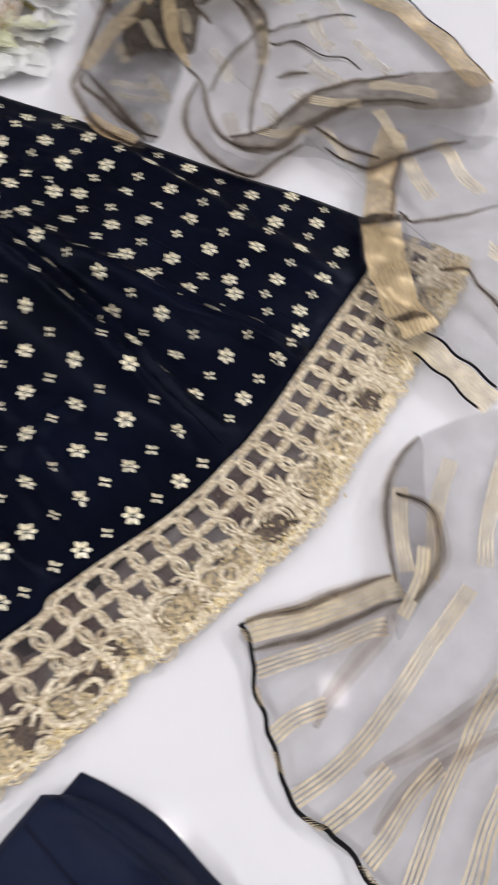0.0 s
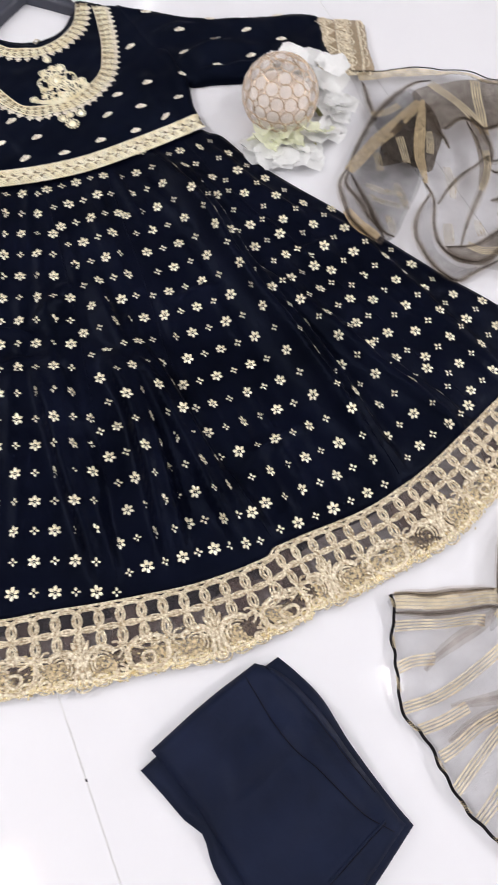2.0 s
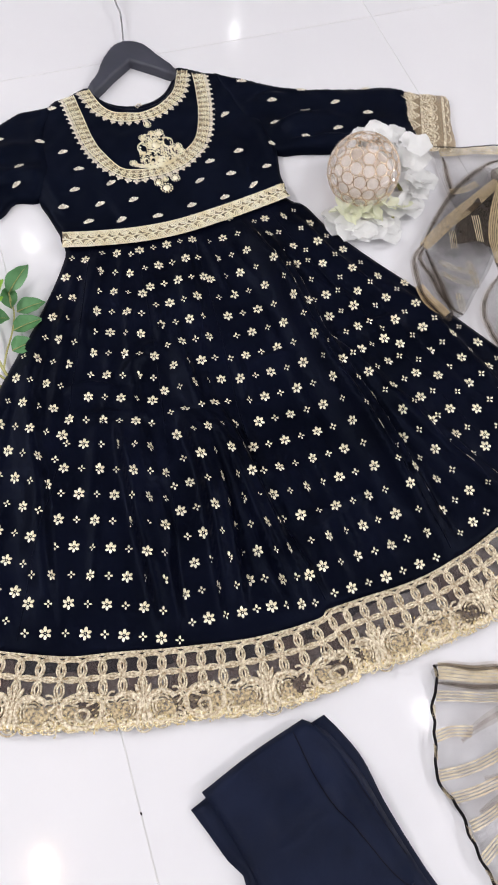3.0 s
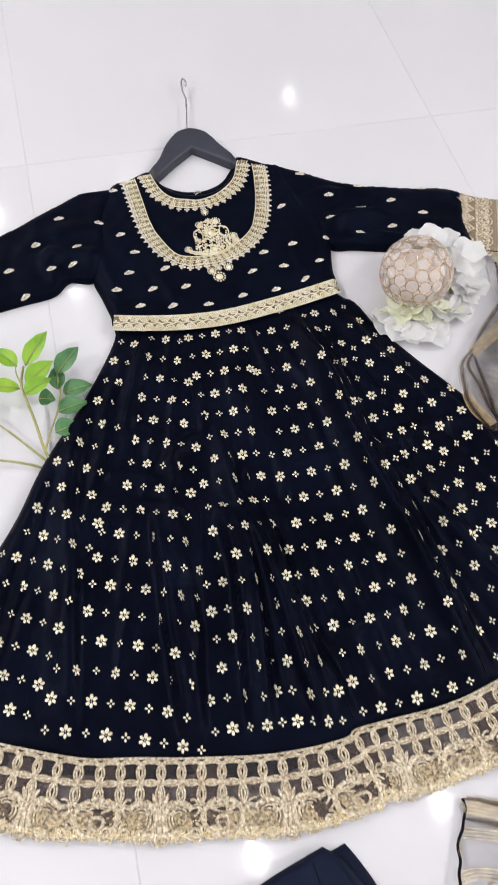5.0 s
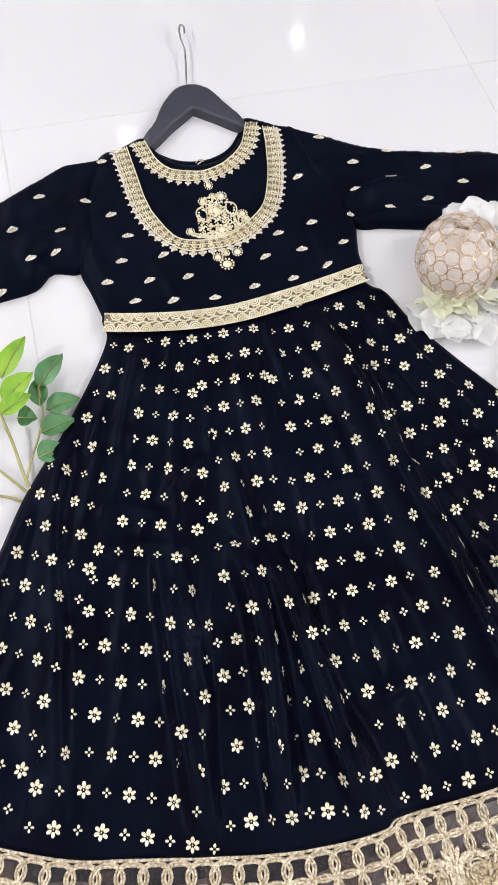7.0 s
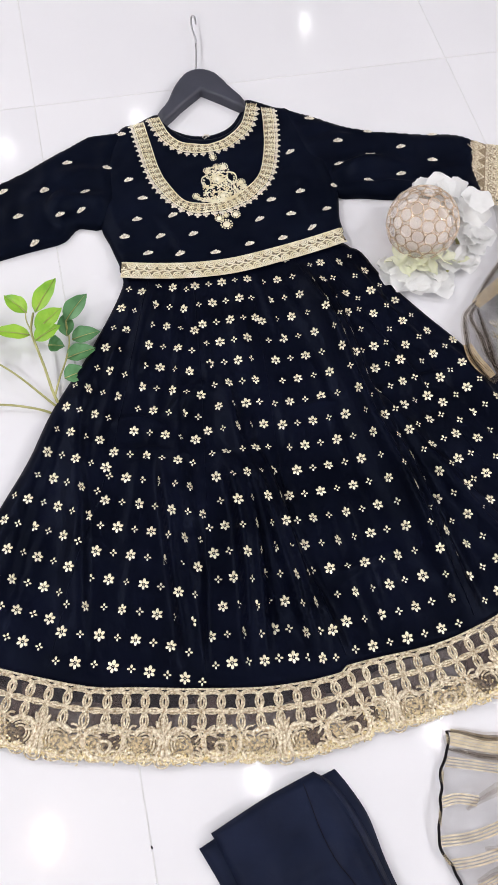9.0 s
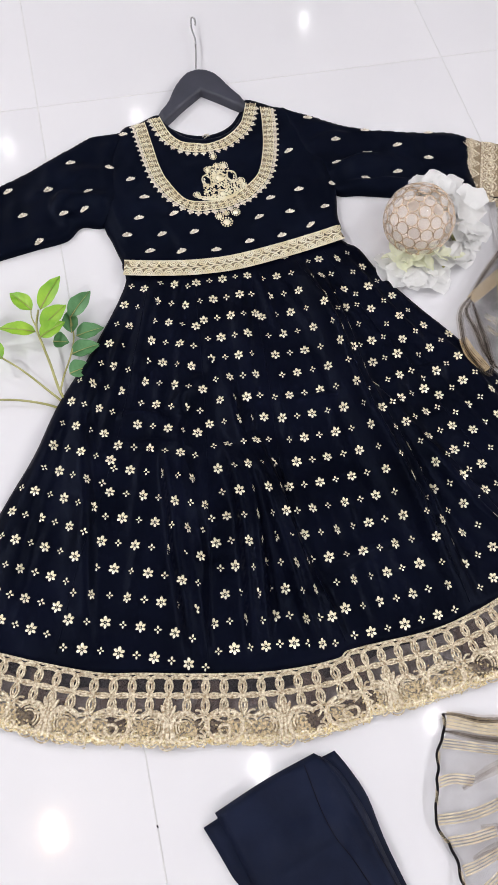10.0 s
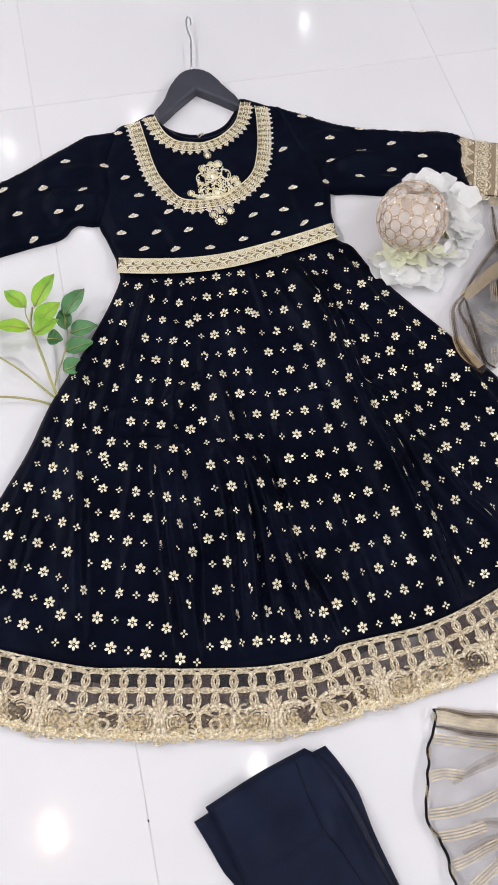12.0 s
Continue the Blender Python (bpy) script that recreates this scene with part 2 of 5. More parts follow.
def cloth(outline, zfun, step, wall=False):
    """A sheet in an outline, its height from zfun."""
    edge = [Vector(p) for p in outline]
    lo, hi = outline.min(0), outline.max(0)
    gx, gy = np.arange(lo[0], hi[0], step), np.arange(lo[1], hi[1], step * 0.866)
    g = np.array([(x + (step / 2 if j % 2 else 0), y) for j, y in enumerate(gy) for x in gx])
    g = g[inside(outline, g)]
    g = g[away(outline, g) > step * 0.45]
    n = len(edge)
    co, _, faces, *_ = delaunay_2d_cdt(edge + [Vector(p) for p in g], [(i, (i + 1) % n) for i in range(n)], [], 1, 1e-6)
    q = np.array([tuple(v) for v in co])
    z = zfun(q)
    bm = bmesh.new()
    vs = [bm.verts.new((x, y, h)) for (x, y), h in zip(q, z)]
    for f in faces:
        bm.faces.new([vs[i] for i in f])
    if wall:
        rim = [e for e in bm.edges if len(e.link_faces) == 1]
        under = bmesh.ops.extrude_edge_only(bm, edges=rim)["geom"]
        for v in under:
            if isinstance(v, bmesh.types.BMVert):
                v.co.z = 0.0004
    bmesh.ops.recalc_face_normals(bm, faces=bm.faces)
    if sum(f.normal.z for f in bm.faces) < 0:
        bmesh.ops.reverse_faces(bm, faces=bm.faces)
    return bm


def puffy(outline, thick, reach, low=0.0015, extra=None):
    """A height that rises from the outline's edge to a thickness."""
    def z(q):
        d = np.clip(away(outline, q) / reach, 0, 1)
        h = low + (thick - low) * np.sqrt(1 - (1 - d) ** 2)
        return h + (extra(q) * d if extra else 0)
    return z


def cord(bm, pts, wide, high, closed=False):
    """A flat-bottomed cord along 3D points."""
    p = np.array(pts, float)
    n = len(p)
    nxt = np.roll(p, -1, 0) if closed else np.concatenate([p[1:], 2 * p[-1:] - p[-2:-1]])
    prv = np.roll(p, 1, 0) if closed else np.concatenate([2 * p[:1] - p[1:2], p[:-1]])
    t = nxt - prv
    side = np.stack([-t[:, 1], t[:, 0], 0 * t[:, 0]], 1)
    side /= np.maximum(np.linalg.norm(side, axis=1), 1e-9)[:, None]
    rings = []
    for i in range(n):
        rings.append([bm.verts.new(tuple(p[i] + side[i] * (wide if np.ndim(wide) == 0 else wide[i]) * a + np.array((0, 0, high * b)))) for a, b in ((-0.5, 0), (-0.3, 0.8), (0, 1), (0.3, 0.8), (0.5, 0))])
    for i in range(n if closed else n - 1):
        a, b = rings[i], rings[(i + 1) % n]
        for j in range(4):
            bm.faces.new((a[j + 1], a[j], b[j], b[j + 1]))


def tube(bm, pts, radius, sides=8, taper=1.0, closed=False):
    """A round tube along 3D points."""
    p = [Vector(v) for v in pts]
    n = len(p)
    rings = []
    ref = Vector((0.13, 0.21, 0.97)).normalized()
    for i in range(n):
        d = (p[(i + 1) % n] if closed or i < n - 1 else p[i] * 2 - p[i - 1]) - (p[i - 1] if closed or i else p[0] * 2 - p[1])
        d.normalize()
        a = d.cross(ref)
        if a.length < 0.05:
            a = d.cross(Vector((1, 0, 0)))
        a.normalize()
        b = d.cross(a)
        r = radius * (1 + (taper - 1) * i / max(n - 1, 1))
        rings.append([bm.verts.new(p[i] + (a * math.cos(6.2832 * k / sides) + b * math.sin(6.2832 * k / sides)) * r) for k in range(sides)])
    for i in range(n if closed else n - 1):
        a, b = rings[i], rings[(i + 1) % n]
        for k in range(sides):
            bm.faces.new((a[k], a[(k + 1) % sides], b[(k + 1) % sides], b[k]))
    if not closed:
        bm.faces.new(rings[0][::-1])
        bm.faces.new(rings[-1])


def dome(bm, x, y, z, rx, ry, h, turn=0.0, sides=7):
    """A small raised oval."""
    c, s = math.cos(turn), math.sin(turn)
    lower, upper = [], []
    for k in range(sides):
        a = 6.2832 * k / sides
        for ring, f, g in ((lower, 1, 0), (upper, 0.62, 0.75)):
            u, v = rx * f * math.cos(a), ry * f * math.sin(a)
            ring.append(bm.verts.new((x + c * u - s * v, y + s * u + c * v, z + h * g)))
    top = bm.verts.new((x, y, z + h))
    for k in range(sides):
        j = (k + 1) % sides
        bm.faces.new((lower[k], lower[j], upper[j], upper[k]))
        bm.faces.new((upper[k], upper[j], top))


# ---- the room ----
floor = thing("floor", "polished white porcelain floor tiles with thin grey joints", "floor", kind="structure")
part("grout", box(bmesh.new(), -3.2, 4.0, -4.0, 5.6, -0.05, -0.0007), GROUT, floor)
# unseen walls added to close the room; their mid tone gives the folds contrast
room = bmesh.new()
box(room, -3.3, -3.2, -4.1, 5.7, -0.05, CEIL)
tagged(new("wall_west", mesh_of("wall_west", room, SIDE, False)), "unseen grey beige wall, toned for contrast in the cloth", "wall", kind="structure")
for name, b in (("wall_east", (4.0, 4.1, -4.1, 5.7)), ("wall_north", (-3.2, 4.0, 5.6, 5.7)), ("wall_south", (-3.2, 4.0, -4.1, -4.0))):
    tagged(new(name, mesh_of(name, box(bmesh.new(), *b, -0.05, CEIL), SIDE, False)), "unseen grey beige wall, toned for contrast in the cloth", "wall", kind="structure")
tagged(new("ceiling", mesh_of("ceiling", box(bmesh.new(), -3.3, 4.1, -4.1, 5.7, CEIL, CEIL + 0.1), WALL, False)), "plain white ceiling with recessed spotlights", "ceiling", kind="structure")


def spotlight(lens, label):
    lamp = thing("ceiling_spotlight", label, "ceiling light", "ceiling spotlights")
    bm = bmesh.new()
    for b in ((-0.055, -0.032, -0.12, 0.12), (0.032, 0.055, -0.12, 0.12), (-0.032, 0.032, -0.12, -0.104), (-0.032, 0.032, 0.104, 0.12), (-0.032, 0.032, -0.036, 0.036)):
        box(bm, *b, -0.012, -0.001)
    part("frame", bm, TRIM, lamp, smooth=False)
    for y in (-0.06, 0.06):
        part("lens", box(bmesh.new(), -0.028, 0.028, y - 0.02, y + 0.02, -0.006, -0.002), lens, lamp, "glowing square lamp lens", False)
    return lamp


# the first list is placed from floor reflections, the second added unseen for brightness
LAMPS = [(-0.62, -1.19), (0.33, -1.16), (1.2, -1.15), (0.0, 2.15), (0.47, 3.0), (-0.40, 2.88), (1.85, 3.75)]
ADDED_LAMPS = [(-2.3, -1.2), (-2.3, 0.9), (-2.6, 3.4), (-1.6, -3.2), (0.4, -3.3), (2.2, -3.2), (3.4, -2.6), (3.85, -0.3)]
spotlight(GLOW_WARM, "white recessed twin ceiling spotlight giving warm light").matrix_basis = Matrix.Translation((*LAMPS[0], CEIL))
first = spotlight(GLOW, "white recessed twin ceiling spotlight, reflected in floor or added unseen")
first.matrix_basis = Matrix.Translation((*LAMPS[1], CEIL))
for x, y in LAMPS[2:] + ADDED_LAMPS:
    copy_thing(first, Matrix.Translation((x, y, CEIL)))
for x, y in LAMPS + ADDED_LAMPS:
    data = bpy.data.lights.new("spotlight_glow", "AREA")
    data.shape, data.size, data.size_y, data.color = "RECTANGLE", 0.03, 0.11 if y < 0 else 0.03, (0.968, 0.957, 0.99)
    if (x, y) == LAMPS[0]:
        data.color = (1.0, 0.70, 0.52)
    data.energy = 1.2 * LAMP_W if (x, y) == LAMPS[0] else (LAMP_W if y < 0 else 0.45 * LAMP_W) if (x, y) in LAMPS else (0.8 * SIDE_W if y < 0 else SIDE_W) if x < -2 else (4.0 * FAR_W if y < -1 else 4.5 * FAR_W) if x > 3 else FAR_W
    new("spotlight_glow", data).location = (x, y, CEIL - 0.02)

# ---- the dress ----
dress = thing("dress", "black navy dress with gold flower print and gold lace hem", "dress")
left = spline([(0.096, -0.412), (0.094, -0.43), (0.072, -0.471), (0.037, -0.525), (0.010, -0.566), (-0.037, -0.627), (-0.083, -0.708), (-0.138, -0.781), (-0.25, -0.94)], 60)
hem = spline([(-0.25, -0.94), (-0.157, -0.985), (-0.054, -1.031), (0.016, -1.049), (0.088, -1.066), (0.16, -1.081), (0.227, -1.088), (0.272, -1.087), (0.288, -1.080), (0.380, -1.080), (0.441, -1.075), (0.524, -1.054), (0.624, -1.017), (0.719, -0.982), (0.775, -0.955)], 120)
right = spline([(0.775, -0.955), (0.759, -0.922), (0.728, -0.862), (0.682, -0.788), (0.602, -0.641), (0.558, -0.569), (0.515, -0.491), (0.494, -0.434), (0.470, -0.418)], 60)
waist = spline([(0.470, -0.410), (0.42, -0.415), (0.358, -0.424), (0.278, -0.432), (0.212, -0.428), (0.148, -0.418), (0.098, -0.408)], 40)
skirt_edge = np.concatenate([left[:-1], hem[:-1], right[:-1], waist[:-1]])
FOLDS = [
    Fold([(0.385, -0.44), (0.405, -0.586), (0.413, -0.722), (0.430, -0.83), (0.443, -0.94), (0.468, -1.06)], 0.030, 0.020, 0.2),
    Fold([(0.425, -0.674), (0.479, -0.80), (0.53, -0.937), (0.589, -1.043)], 0.024, 0.014, 0.2),
    Fold([(0.56, -0.62), (0.606, -0.72), (0.639, -0.841), (0.679, -0.958)], 0.028, 0.007),
    Fold([(0.225, -0.603), (0.217, -0.722), (0.227, -0.896), (0.240, -1.036), (0.256, -1.08)], 0.020, 0.010),
    Fold([(0.18, -0.733), (0.227, -0.826), (0.262, -0.96), (0.289, -1.083)], 0.022, 0.011),
    Fold([(0.207, -0.72), (0.202, -0.895), (0.180, -1.06)], 0.018, 0.008),
    Fold([(0.129, -0.70), (0.121, -0.895), (0.106, -0.999), (0.092, -1.06)], 0.024, 0.009),
    Fold([(0.04, -0.55), (-0.005, -0.66), (-0.022, -0.801), (-0.039, -0.921), (-0.049, -1.02)], 0.026, 0.009),
    Fold([(-0.02, -0.62), (-0.10, -0.80), (-0.15, -0.95)], 0.03, 0.008),
    Fold([(0.309, -0.704), (0.35, -0.701), (0.401, -0.708)], 0.016, 0.006, 0.15),
    Fold([(0.411, -0.953), (0.35, -0.958), (0.284, -0.972)], 0.018, 0.007, 0.15),
    Fold([(0.428, -0.699), (0.498, -0.688), (0.575, -0.688)], 0.016, 0.005, 0.15),
    Fold([(0.223, -0.660), (0.215, -0.735), (0.218, -0.790)], 0.010, 0.006, 0.3),
    Fold([(0.245, -0.700), (0.232, -0.745), (0.236, -0.800)], 0.009, 0.006, 0.3),
    Fold([(0.189, -0.629), (0.150, -0.655), (0.135, -0.690)], 0.012, 0.005, 0.2),
    Fold([(0.10, -0.735), (0.07, -0.728), (0.03, -0.72)], 0.012, 0.004),
    Fold([(0.15, -0.44), (0.11, -0.53), (0.08, -0.62)], 0.02, 0.006),
    Fold([(0.28, -0.45), (0.27, -0.55), (0.25, -0.68)], 0.02, 0.005),
    Fold([(0.46, -0.44), (0.50, -0.55), (0.55, -0.66)], 0.022, 0.007),
]


def groove(pts, gap, high):
    """A dark valley between two pleats that stand up along its sides."""
    c = spline(pts, 12)
    t = np.gradient(c, axis=0)
    nrm = np.column_stack([-t[:, 1], t[:, 0]]) / np.linalg.norm(t, axis=1)[:, None]
    for way, f in ((-1, 1.0), (1, 0.8)):
        side = [tuple(p) for p in c + way * gap * nrm]
        FOLDS.append(Fold(side if way > 0 else side[::-1], gap * 1.5, high * f, 0.38))


groove([(0.195, -0.749), (0.200, -0.845), (0.192, -0.922), (0.181, -0.993), (0.171, -1.060)], 0.010, 0.019)
groove([(0.224, -0.747), (0.238, -0.820), (0.243, -0.895), (0.248, -0.985), (0.255, -1.075)], 0.010, 0.020)
groove([(0.108, -0.739), (0.104, -0.823), (0.097, -0.900), (0.095, -0.973), (0.092, -1.050)], 0.010, 0.015)
groove([(0.398, -0.470), (0.407, -0.545), (0.412, -0.632), (0.415, -0.704), (0.430, -0.790), (0.446, -0.882), (0.450, -0.960), (0.466, -1.06)], 0.012, 0.022)
groove([(0.480, -0.800), (0.520, -0.900), (0.560, -0.985), (0.590, -1.043)], 0.010, 0.014)
FOLDS += [Fold(p, 0.011, 0.005, 0.2) for p in (
    [(0.035, -0.676), (0.076, -0.671), (0.121, -0.695)],
    [(0.043, -0.727), (0.091, -0.725), (0.150, -0.751)],
    [(0.115, -0.680), (0.145, -0.653), (0.171, -0.649)])]
wrng = random.Random(8)
for k in range(46):
    u, v0 = wrng.uniform(0.04, 0.96), wrng.uniform(0.0, 0.75)
    v1 = min(0.98, v0 + wrng.uniform(0.12, 0.4))
    top_p, low_p = waist[::-1][int(u * 38)], hem[int(u * 118)]
    bow = wrng.uniform(-0.012, 0.012)
    run = [tuple(top_p + (low_p - top_p) * v + np.array((bow * math.sin(6 * v), 0))) for v in (v0, (v0 + v1) / 2, v1)]
    FOLDS.append(Fold(run, wrng.uniform(0.005, 0.012), wrng.uniform(0.002, 0.005), wrng.uniform(0.2, 0.7)))


def folds(q):
    z = np.zeros(len(np.atleast_2d(q)))
    for f in FOLDS:
        h = 1.55 * f(q)
        z = np.maximum(z, h) + 0.25 * np.minimum(z, h)
    return z


def skirt_height(q):
    q = np.atleast_2d(q)
    d = np.clip(away(skirt_edge, q) / 0.035, 0, 1)
    return 0.007 + 0.005 * np.sqrt(1 - (1 - d) ** 2) + folds(q) + ripples(q, 0.0018, 0.06) * d


skirt = part("skirt", cloth(skirt_edge, skirt_height, 0.0065, True), NAVY, dress, "flared navy black skirt in panels with soft folds")


def ground(fun, x, y):
    """Height and normal of a cloth at a place."""
    z, zx, zy = fun(np.array([(x, y), (x + 0.003, y), (x, y + 0.003)]))
    return z, Vector((-(zx - z) / 0.003, -(zy - z) / 0.003, 1)).normalized()


def on(fun, x, y, turn, up=0.0006):
    z, n = ground(fun, x, y)
    return Matrix.Translation((x, y, z + up)) @ Vector((0, 0, 1)).rotation_difference(n).to_matrix().to_4x4() @ Matrix.Rotation(turn, 4, "Z")


def blossom_mesh(petals, size, core):
    bm = bmesh.new()
    for k in range(petals):
        a = 6.2832 * k / petals + 1.5708
        r = size * 0.62
        grow = 1.15 if k == 0 else 1.0
        dome(bm, r * math.cos(a), r * math.sin(a), 0, size * 0.38 * grow, size * (0.255 if petals == 6 else 0.26) * grow, 0.0007, a, 8)
    if core:
        dome(bm, 0, 0, 0, size * 0.11, size * 0.11, 0.0009, 0, 6)
    return mesh_of("flower_motif", bm, FOIL)


big, small = blossom_mesh(6, 0.0079, True), blossom_mesh(4, 0.0053, False)
SEAMS = [
    left[::6],
    spline([(0.135, -0.43), (0.034, -0.715), (-0.054, -0.91), (-0.10, -1.02)], 12),
    spline([(0.208, -0.43), (0.18, -0.644), (0.16, -0.762), (0.129, -0.931), (0.095, -1.07)], 12),
    spline([(0.30, -0.43), (0.28, -0.66), (0.262, -0.834), (0.276, -1.02), (0.289, -1.09)], 12),
    spline([(0.375, -0.42), (0.402, -0.586), (0.413, -0.722), (0.433, -0.86), (0.45, -0.96), (0.470, -1.07)], 12),
    spline([(0.43, -0.42), (0.466, -0.577), (0.505, -0.673), (0.549, -0.801), (0.580, -0.90), (0.602, -0.972), (0.63, -1.03)], 12),
    right[::-6],
]
# each panel carries the same print: a grid of flowers that bends slightly with the cut (constant, along, up, and second-order terms)
PANELS = [
    ((-0.08695, 0.01893, 0.01713, 0.00017, 0.00004, 0.00002), (-0.852, -0.01028, 0.03279, -0.00027, 0.00004, 0.00005)),
    ((0.03377, 0.02212, 0.01141, -0.0002, -0.00009, 0.0), (-0.87623, -0.0079, 0.0352, -0.00011, 0.00005, 0.00001)),
    ((0.1413, 0.02142, 0.00176, -0.0003, 0.00018, -0.00003), (-0.97126, -0.00128, 0.03697, -0.00021, 0.00018, -0.00002)),
    ((0.29762, 0.02358, -0.00158, 0.0001, -0.00001, -0.00002), (-1.02597, -0.00111, 0.03764, 0.00027, -0.00004, -0.00002)),
    ((0.49444, 0.02140, -0.01101, -0.00012, -0.00021, -0.00003), (-0.80069, 0.00524, 0.03544, -0.00039, -0.00026, -0.00005)),
    ((0.54694, 0.02175, -0.01597, -0.00032, 0.00012, -0.00007), (-0.65251, 0.00936, 0.03351, 0.00019, 0.00009, -0.00008)),
]
rng = random.Random(4)
for (px, py), a, b in zip(PANELS, SEAMS, SEAMS[1:]):
    field = np.concatenate([a, b[::-1]])
    turn = math.degrees(math.atan2(py[1], px[1]))
    cells = [(i, j) for j in range(-12, 18) for i in range(-14, 15)]
    terms = np.array([(1, i, j, i * i, i * j, j * j) for i, j in cells], float)
    q = np.column_stack([terms @ np.array(px), terms @ np.array(py)])
    fits = inside(field, q) & inside(skirt_edge, q)
    fits[fits] &= (away(skirt_edge, q[fits]) > 0.006) & (away(field, q[fits]) > 0.0015)
    lift = skirt_height(q) - 0.012
    q[:, 1] -= 0.4 * lift
    for (i, j), (x, y), ok in zip(cells, q, fits):
        if ok:
            wide = (i + j) % 2 == 0
            m = on(skirt_height, x, y, radians(turn) + rng.uniform(-0.12, 0.12))
            piece("flower_motif" if wide else "small_flower_motif", big if wide else small, skirt, m @ Matrix.Scale(rng.uniform(0.92, 1.06), 4))

# panel seams, as fine stitched ridges
for line in SEAMS[1:-1]:
    bm = bmesh.new()
    q = spline(line, 90)
    q = q[inside(skirt_edge, q)]
    q = q[away(skirt_edge, q) > 0.008]
    cord(bm, np.column_stack([q, skirt_height(q) - 0.0002]), 0.0022, 0.0009)
    part("panel_seam", bm, NAVY, skirt)

# ---- lace hem ----
hem_fine = spline(hem, 400)
HEM_LEN = length(hem_fine)


def lace_at(s, d):
    """Plan position at s along the hem and d outward."""
    f = np.clip(np.asarray(s) / HEM_LEN * 399, 0, 399)
    x, y = np.interp(f, range(400), hem_fine[:, 0]), np.interp(f, range(400), hem_fine[:, 1])
    a, b = np.clip(f - 9, 0, 399), np.clip(f + 9, 0, 399)
    tx = np.interp(b, range(400), hem_fine[:, 0]) - np.interp(a, range(400), hem_fine[:, 0])
    ty = np.interp(b, range(400), hem_fine[:, 1]) - np.interp(a, range(400), hem_fine[:, 1])
    k = np.hypot(tx, ty)
    return np.stack([x + ty / k * d, y - tx / k * d], -1)


def lace_height(q):
    return 0.0072 + 0.75 * folds(q) + 0.0012 * np.sin(np.atleast_2d(q)[:, 0] * 60)


def lace_points(sd, up):
    sd = np.array(sd, float)
    q = lace_at(sd[:, 0], sd[:, 1])
    return np.column_stack([q, lace_height(q) + up])


lace = thing("lace_hem", "", "")
lace.parent = dress
bm = bmesh.new()
ns, nd = 240, 10
ids = {}
for i in range(ns + 1):
    s = HEM_LEN * i / ns
    for j in range(nd + 1):
        ids[i, j] = (s, (0.078 + 0.006 * abs(math.sin(s * math.pi / 0.028))) * j / nd)
ids = dict(zip(ids, [bm.verts.new(p) for p in lace_points(list(ids.values()), 0).tolist()]))
for i in range(ns):
    for j in range(nd):
        bm.faces.new((ids[i, j], ids[i, j + 1], ids[i + 1, j + 1], ids[i + 1, j]))
part("net", bm, NET, lace, "sheer brown net ground of the lace")
bm = bmesh.new()
ids = {(i, j): (HEM_LEN * 0.66 * i / 160, (0.024 + 0.006 * math.sin(i * 0.21)) * (1 - max(0, i - 110) / 70) * j / 3) for i in range(161) for j in range(4)}
ids = dict(zip(ids, [bm.verts.new(p) for p in lace_points(list(ids.values()), 0.0003).tolist()]))
for i in range(160):
    for j in range(3):
        bm.faces.new((ids[i, j], ids[i, j + 1], ids[i + 1, j + 1], ids[i + 1, j]))
part("lining_edge", bm, LINING, lace, "dark lining edge under the lace")
for d, w in ((0.0008, 0.0030), (0.0058, 0.0030)):
    bm = bmesh.new()
    cord(bm, lace_points([(s, d) for s in np.linspace(0, HEM_LEN, 420)], 0.0006), w, 0.0014)
    part("edging_braid", bm, LACE, lace)


for mid, half in ((0.155, 0.014), (0.26, 0.012), (0.375, 0.018), (0.505, 0.014), (0.555, 0.022), (0.735, 0.024), (0.87, 0.014)):
    bm = bmesh.new()
    grid = [(mid + half * (a / 4 - 0.5) * 2 + 0.004 * math.sin(b), 0.009 + 0.072 * b / 8) for a in range(5) for b in range(9)]
    vs = [bm.verts.new(p) for p in lace_points(grid, 0.0009).tolist()]
    for a in range(4):
        for b in range(8):
            bm.faces.new((vs[a * 9 + b], vs[a * 9 + b + 1], vs[a * 9 + b + 10], vs[a * 9 + b + 9]))
    part("doubled_fold", bm, NET, lace)


def ring(cx, cy, rx, ry, n=22, a0=0.0, a1=6.2832):
    return [(cx + rx * math.cos(a), cy + ry * math.sin(a)) for a in np.linspace(a0, a1, n)]


def scroll(cx, cy, r, way, turns=1.4, n=24):
    return [(cx + way * r * (1 - 0.75 * k) * math.sin(6.2832 * turns * k), cy - r * (1 - 0.75 * k) * math.cos(6.2832 * turns * k)) for k in np.linspace(0, 1, n)]


